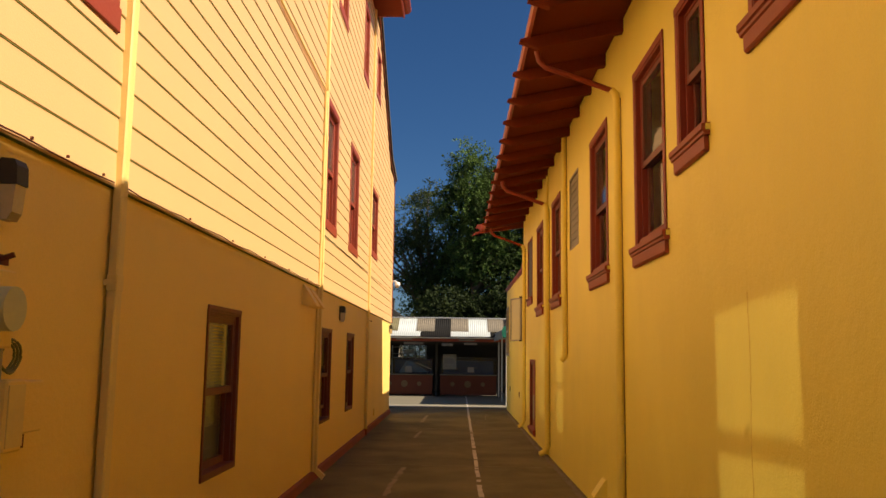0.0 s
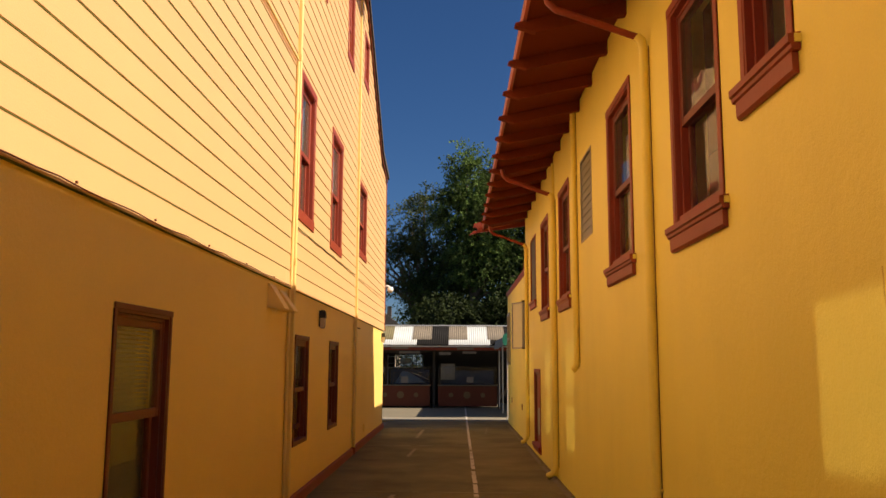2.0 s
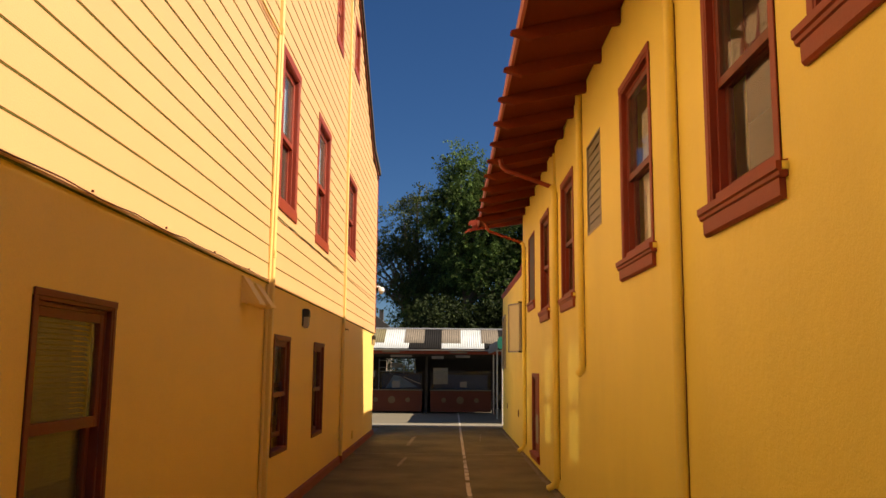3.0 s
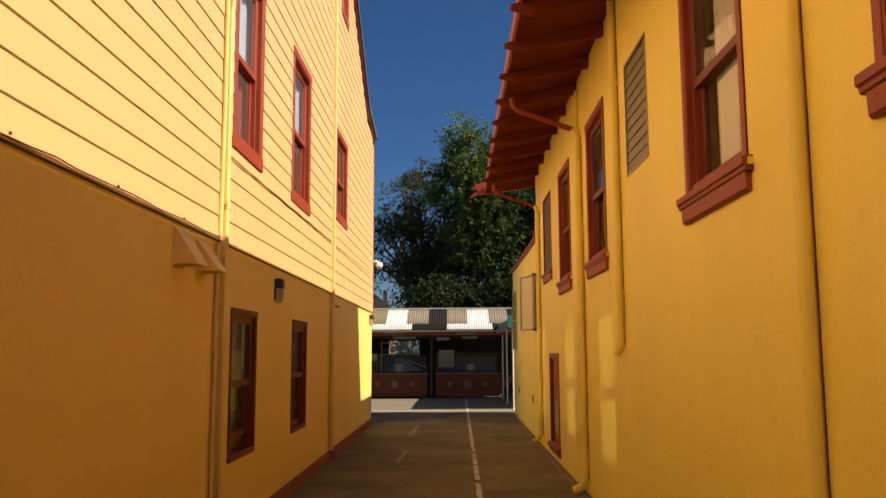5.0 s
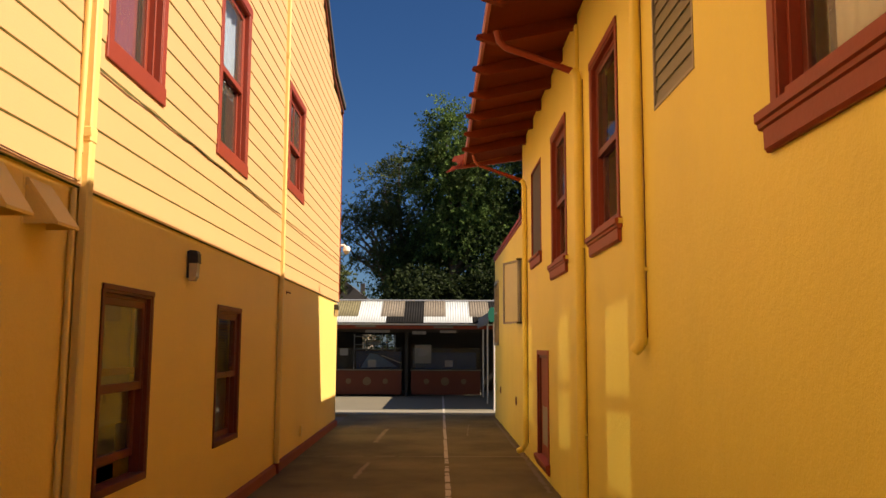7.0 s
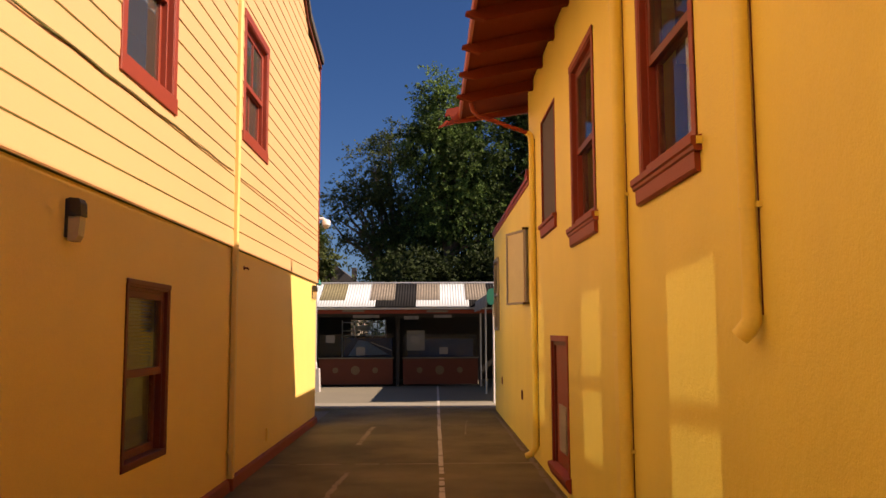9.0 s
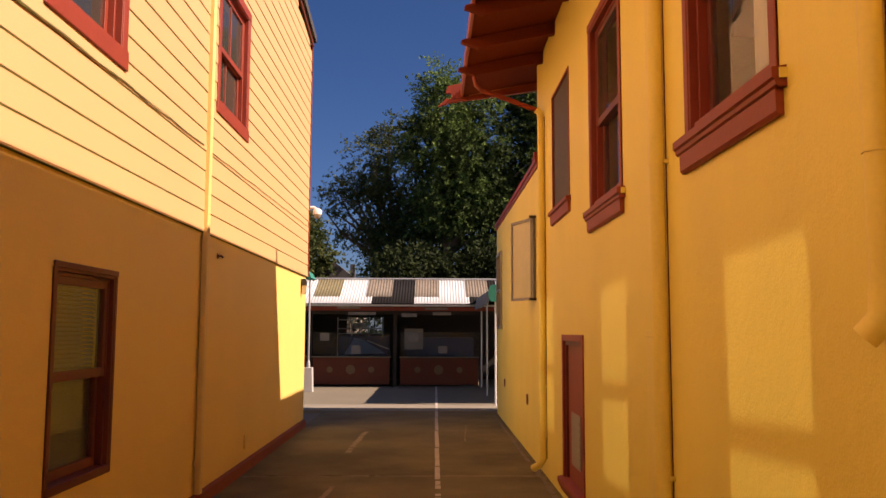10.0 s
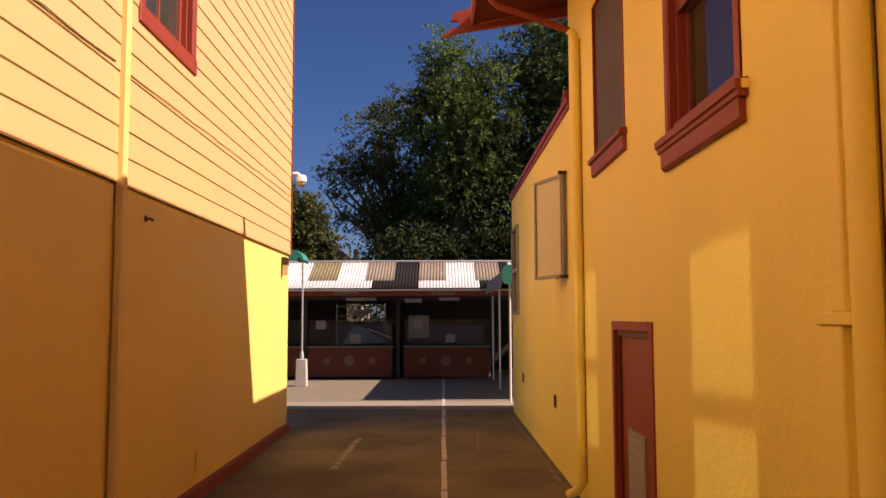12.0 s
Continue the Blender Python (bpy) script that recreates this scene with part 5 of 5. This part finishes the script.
def leaves(name, blobs, clumps, per, size, mtl, seed, parent, spread=0.50, droop=0.4, shell=0.45):
    """A crown: clumps of small two-sided leaves through and over a few rounded masses."""
    rg = np.random.RandomState(seed)
    vol = np.array([b[3] * b[4] * b[5] for b in blobs]) ** 0.8
    pick = rg.choice(len(blobs), clumps, p=vol / vol.sum())
    B = np.array(blobs)[pick]
    d = rg.normal(size=(clumps, 3))
    d /= np.linalg.norm(d, axis=1)[:, None]
    rad = rg.uniform(shell, 1.0, clumps) ** 0.6 * rg.uniform(0.86, 1.12, clumps)
    C = B[:, :3] + d * rad[:, None] * B[:, 3:]
    n = clumps * per
    cidx = np.repeat(np.arange(clumps), per)
    csize = rg.uniform(0.5, 1.3, clumps) * spread
    # leaves sit in pairs along short drooping twigs
    twigs = 7
    tw = cidx * twigs + rg.randint(0, twigs, n)
    nt = clumps * twigs
    tdir = rg.normal(size=(nt, 3)) + np.repeat(d, twigs, axis=0) * 1.1
    tdir[:, 2] -= droop
    tdir /= np.linalg.norm(tdir, axis=1)[:, None]
    tbase = np.repeat(C, twigs, axis=0) + rg.normal(size=(nt, 3)) * np.repeat(csize, twigs)[:, None] * np.array([1, 1, 0.75]) * 0.5
    along = rg.uniform(0, 1, n)[:, None] * (csize[cidx] * 1.5)[:, None]
    bend = np.zeros((n, 3))
    bend[:, 2] = -0.25 * along[:, 0] ** 2
    P = tbase[tw] + tdir[tw] * along + bend + rg.normal(size=(n, 3)) * 0.03
    P[:, 2] = np.maximum(P[:, 2], 0.3)
    sidev = np.cross(tdir[tw], rg.normal(size=(n, 3)))
    sidev /= np.linalg.norm(sidev, axis=1)[:, None]
    ax = tdir[tw] * 0.7 + sidev * 0.9
    ax[:, 2] -= 0.25
    ax /= np.linalg.norm(ax, axis=1)[:, None]
    sd = np.cross(ax, rg.normal(size=(n, 3)))
    sd /= np.linalg.norm(sd, axis=1)[:, None]
    L = size * rg.uniform(0.6, 1.35, n)[:, None]
    W = L * rg.uniform(0.20, 0.33, n)[:, None]
    V = np.empty((n, 4, 3))
    V[:, 0], V[:, 1], V[:, 2], V[:, 3] = P, P + ax * L * 0.45 + sd * W, P + ax * L, P + ax * L * 0.45 - sd * W
    me = bpy.data.meshes.new(name)
    me.vertices.add(n * 4)
    me.vertices.foreach_set("co", V.reshape(-1).astype(np.float32))
    me.loops.add(n * 4)
    me.loops.foreach_set("vertex_index", np.arange(n * 4, dtype=np.int32))
    me.polygons.add(n)
    me.polygons.foreach_set("loop_start", np.arange(0, n * 4, 4, dtype=np.int32))
    me.polygons.foreach_set("loop_total", np.full(n, 4, dtype=np.int32))
    me.update(calc_edges=True)
    me.validate()
    me.materials.append(M[mtl])
    ob = new(name, me)
    return under(ob, parent)


def tree(label, at, r0, trunk_h, blobs, mtls, seed, clumps, per, size, group="trees beyond the yard", droop=0.4):
    rg = random.Random(seed)
    t = thing("tree", label, "tree", at, group=group)
    x, y, z = at
    piece("trunk", lambda bm: tube(bm, [(x, y, -0.05), (x + 0.1, y, trunk_h * 0.4), (x - 0.1, y, trunk_h * 0.75), (x, y, trunk_h)], [r0 * 1.3, r0, r0 * 0.85, r0 * 0.7], 12), M["bark"], t)
    tips = [(b[0] + rg.uniform(-0.3, 0.3) * b[3], b[1] + rg.uniform(-0.5, 0.5) * b[4], b[2] + rg.uniform(0.0, 0.6) * b[5]) for b in blobs for _ in range(2)]
    for tip in tips:
        piece("limb", lambda bm: limbs(bm, (x, y, trunk_h * 0.95), [tip], r0 * 0.5, rg), M["bark"], t)
    for k, (mtl, share) in enumerate(mtls):
        leaves("crown", blobs, int(clumps * share), per, size, mtl, seed + 10 * k, t, droop=droop)
    return t


tree("large dense dark green tree towering over the stall", (4.2, 44.5, 0), 0.42, 4.5,
     [(3.6, 43.8, 9.0, 3.0, 2.4, 3.2), (2.8, 43.8, 5.6, 3.2, 2.4, 3.0), (6.6, 44.0, 9.0, 3.2, 2.6, 4.4), (5.6, 44.5, 12.2, 2.2, 2.0, 2.3), (9.5, 44.5, 8.0, 3.2, 2.6, 4.6), (6.8, 43.4, 4.4, 3.6, 2.4, 2.6), (0.6, 44.6, 5.0, 2.6, 1.8, 2.6)],
     (("leaf", 0.82), ("leaf_bright", 0.18)), 5, 2100, 150, 0.125, droop=0.35)
tree("slender fresh green tree rising before the dark one", (0.9, 42.8, 0), 0.20, 5.0,
     [(0.9, 42.8, 10.9, 1.0, 1.0, 1.7), (0.3, 42.8, 9.4, 1.2, 1.2, 1.1), (1.7, 42.6, 8.6, 1.0, 1.0, 1.3), (2.3, 42.4, 7.0, 0.7, 0.7, 0.9), (4.6, 42.0, 8.2, 0.5, 0.6, 1.2), (4.2, 42.0, 5.6, 0.9, 0.7, 0.6), (1.0, 42.6, 6.9, 1.3, 1.0, 1.2)],
     (("leaf_bright", 0.7), ("leaf", 0.3)), 31, 340, 150, 0.12, droop=0.6)
tree("spreading olive green tree with open branches at its edge", (-1.3, 46.0, 0), 0.32, 3.6,
     [(-1.0, 45.6, 8.2, 1.7, 1.8, 1.6), (-2.4, 45.5, 6.9, 1.3, 1.4, 1.1), (-1.2, 45.6, 4.7, 1.5, 1.6, 1.5), (-4.0, 45.3, 7.6, 0.9, 0.7, 0.4), (-4.5, 45.3, 6.8, 0.6, 0.6, 0.25), (-0.2, 45.6, 5.4, 1.8, 1.6, 2.2), (-2.5, 45.6, 9.5, 0.9, 0.9, 0.7), (-3.5, 45.4, 5.9, 0.7, 0.7, 0.5), (-1.6, 45.6, 10.3, 0.7, 0.7, 0.5), (-3.1, 45.4, 8.3, 0.8, 0.8, 0.5)],
     (("leaf", 0.25), ("leaf_dry", 0.75)), 23, 400, 130, 0.115, droop=0.05)
tree("dark rounded tree beyond the end of the stall", (-10.3, 60.0, 0), 0.35, 3.0,
     [(-10.4, 60, 7.2, 2.6, 2.4, 2.6), (-8.3, 60, 7.3, 1.7, 1.6, 2.0), (-7.3, 60, 5.9, 1.3, 1.4, 1.3), (-11.5, 60, 5.0, 3.0, 2.4, 2.0)], (("leaf_dry", 0.6), ("leaf", 0.4)), 41, 900, 90, 0.20)
tree("tall dark green tree behind the annex roof", (13.5, 46.0, 0), 0.40, 4.0,
     [(13, 45, 8.5, 3.6, 2.6, 4.0), (16.5, 46, 7.5, 3.2, 2.6, 4.2), (11.5, 45, 4.5, 3.2, 2.2, 2.6)], (("leaf", 0.8), ("leaf_bright", 0.2)), 57, 420, 60, 0.30)
hedge = thing("hedge", "dense shrubs behind the stall, leaves coloured dark for shade", "shrubs", (0, 41, 0), kind="stuff")
leaves("foliage", [(x, 40.5 + 0.6 * math.sin(x), 2.3, 1.5, 0.9, 2.6) for x in (-1.0, 0.4, 2, 3.6, 5.2, 7, 9, 11)], 640, 80, 0.16, "leaf_shaded", 77, hedge)
# ---------------------------------------------------------------- paving last
pav = thing("pavement", "worn dark brown paving slabs of the alley with open joints", "paving", (0, 8, 0), "structure")
cuts_y = [GY0, 0.2, 6.2, 12.2, 18.24, 22.25, YARD - 0.02]
for a, b in zip(cuts_y, cuts_y[1:]):
    for x0, x1 in ((XW, XE + 0.006),):
        piece("slab", lambda bm: box(bm, x0, x1, a + 0.007, b - 0.007, -0.05, 0.0), M["asphalt"], pav)
yard = thing("yard_pavement", "pale sunlit concrete of the yard past the alley", "paving", (0, 30, 0), "structure")
piece("yard_slab", lambda bm: box(bm, -30, 30, 26.75, 60, -0.05, 0.004), M["concrete"], yard)
piece("kerb_strip", lambda bm: box(bm, -12, 12, YARD, 26.735, -0.05, 0.008), M["strip"], yard)


def paint_line(bm):
    rg = random.Random(8)
    y = 2.0
    while y < 31.5:
        ln = rg.uniform(0.10, 0.9) if y < 18 else rg.uniform(0.5, 2.0)
        h = 0.0042 if y + ln < YARD - 0.05 else 0.0125
        if YARD - 0.1 < y + ln < 26.8 and y < YARD:
            ln = max(YARD - 0.03 - y, 0.05)
            h = 0.0042
        n = max(2, int(ln / 0.08))
        wd, jit = (0.030, 0.008) if y < 16 else (0.027, 0.004)
        xc = 0.262 + 0.0045 * y
        left = [bm.verts.new((xc - wd + rg.uniform(-jit, jit), y + ln * i / n, h)) for i in range(n + 1)]
        right = [bm.verts.new((xc + wd + rg.uniform(-jit, jit), y + ln * i / n, h)) for i in range(n + 1)]
        for i in range(n):
            bm.faces.new((left[i], right[i], right[i + 1], left[i + 1]))
        y += ln + (rg.uniform(0.02, 0.12) if rg.random() < 0.8 else 0.25)


pl = piece("painted_line", paint_line, M["line"], pav, "worn white painted line")


def smear(bm, pts, w, seed, step=0.07):
    """An uneven thin streak of mortar along a line of points."""
    rg = random.Random(seed)
    for (xa, ya), (xb, yb) in zip(pts, pts[1:]):
        ln = math.hypot(xb - xa, yb - ya)
        n = max(3, int(ln / step))
        nx, ny = -(yb - ya) / ln, (xb - xa) / ln
        rows = []
        for i in range(n + 1):
            f = i / n
            x, y = xa + (xb - xa) * f + rg.uniform(-0.008, 0.008), ya + (yb - ya) * f
            wl, wr = w * rg.uniform(0.3, 1.0), w * rg.uniform(0.3, 1.0)
            rows.append((bm.verts.new((x + nx * wl, y + ny * wl, 0.0032)), bm.verts.new((x - nx * wr, y - ny * wr, 0.0032))))
        for p, q in zip(rows, rows[1:]):
            if rg.random() < 0.88:
                bm.faces.new((p[0], p[1], q[1], q[0]))


for k, (pts, w) in enumerate((([(-1.75, 18.19), (-0.4, 18.20), (1.45, 18.22)], 0.034), ([(-0.80, 19.9), (-0.76, 21.2), (-0.74, 22.1)], 0.06), ([(-0.80, 8.8), (-0.78, 10.4), (-0.72, 12.0)], 0.05),
                              ([(-0.78, 16.2), (-0.72, 17.6)], 0.04), ([(0.75, 21.0), (0.85, 23.0)], 0.012), ([(-1.7, 12.2), (-0.5, 12.23), (1.4, 12.2)], 0.022), ([(1.45, 5.0), (1.44, 8.0), (1.46, 11.0), (1.44, 15.0)], 0.05), ([(1.44, 15.2), (1.46, 18.6)], 0.04), ([(-0.62, 5.2), (-0.70, 6.6), (-0.74, 8.4)], 0.014), ([(1.44, 19.2), (1.45, 24.6)], 0.035))):
    piece("mortar_streak", lambda bm: smear(bm, pts, w, 60 + k), M["earth" if k in (6, 7, 9) else "patch"], pav, "pale mortar streak")
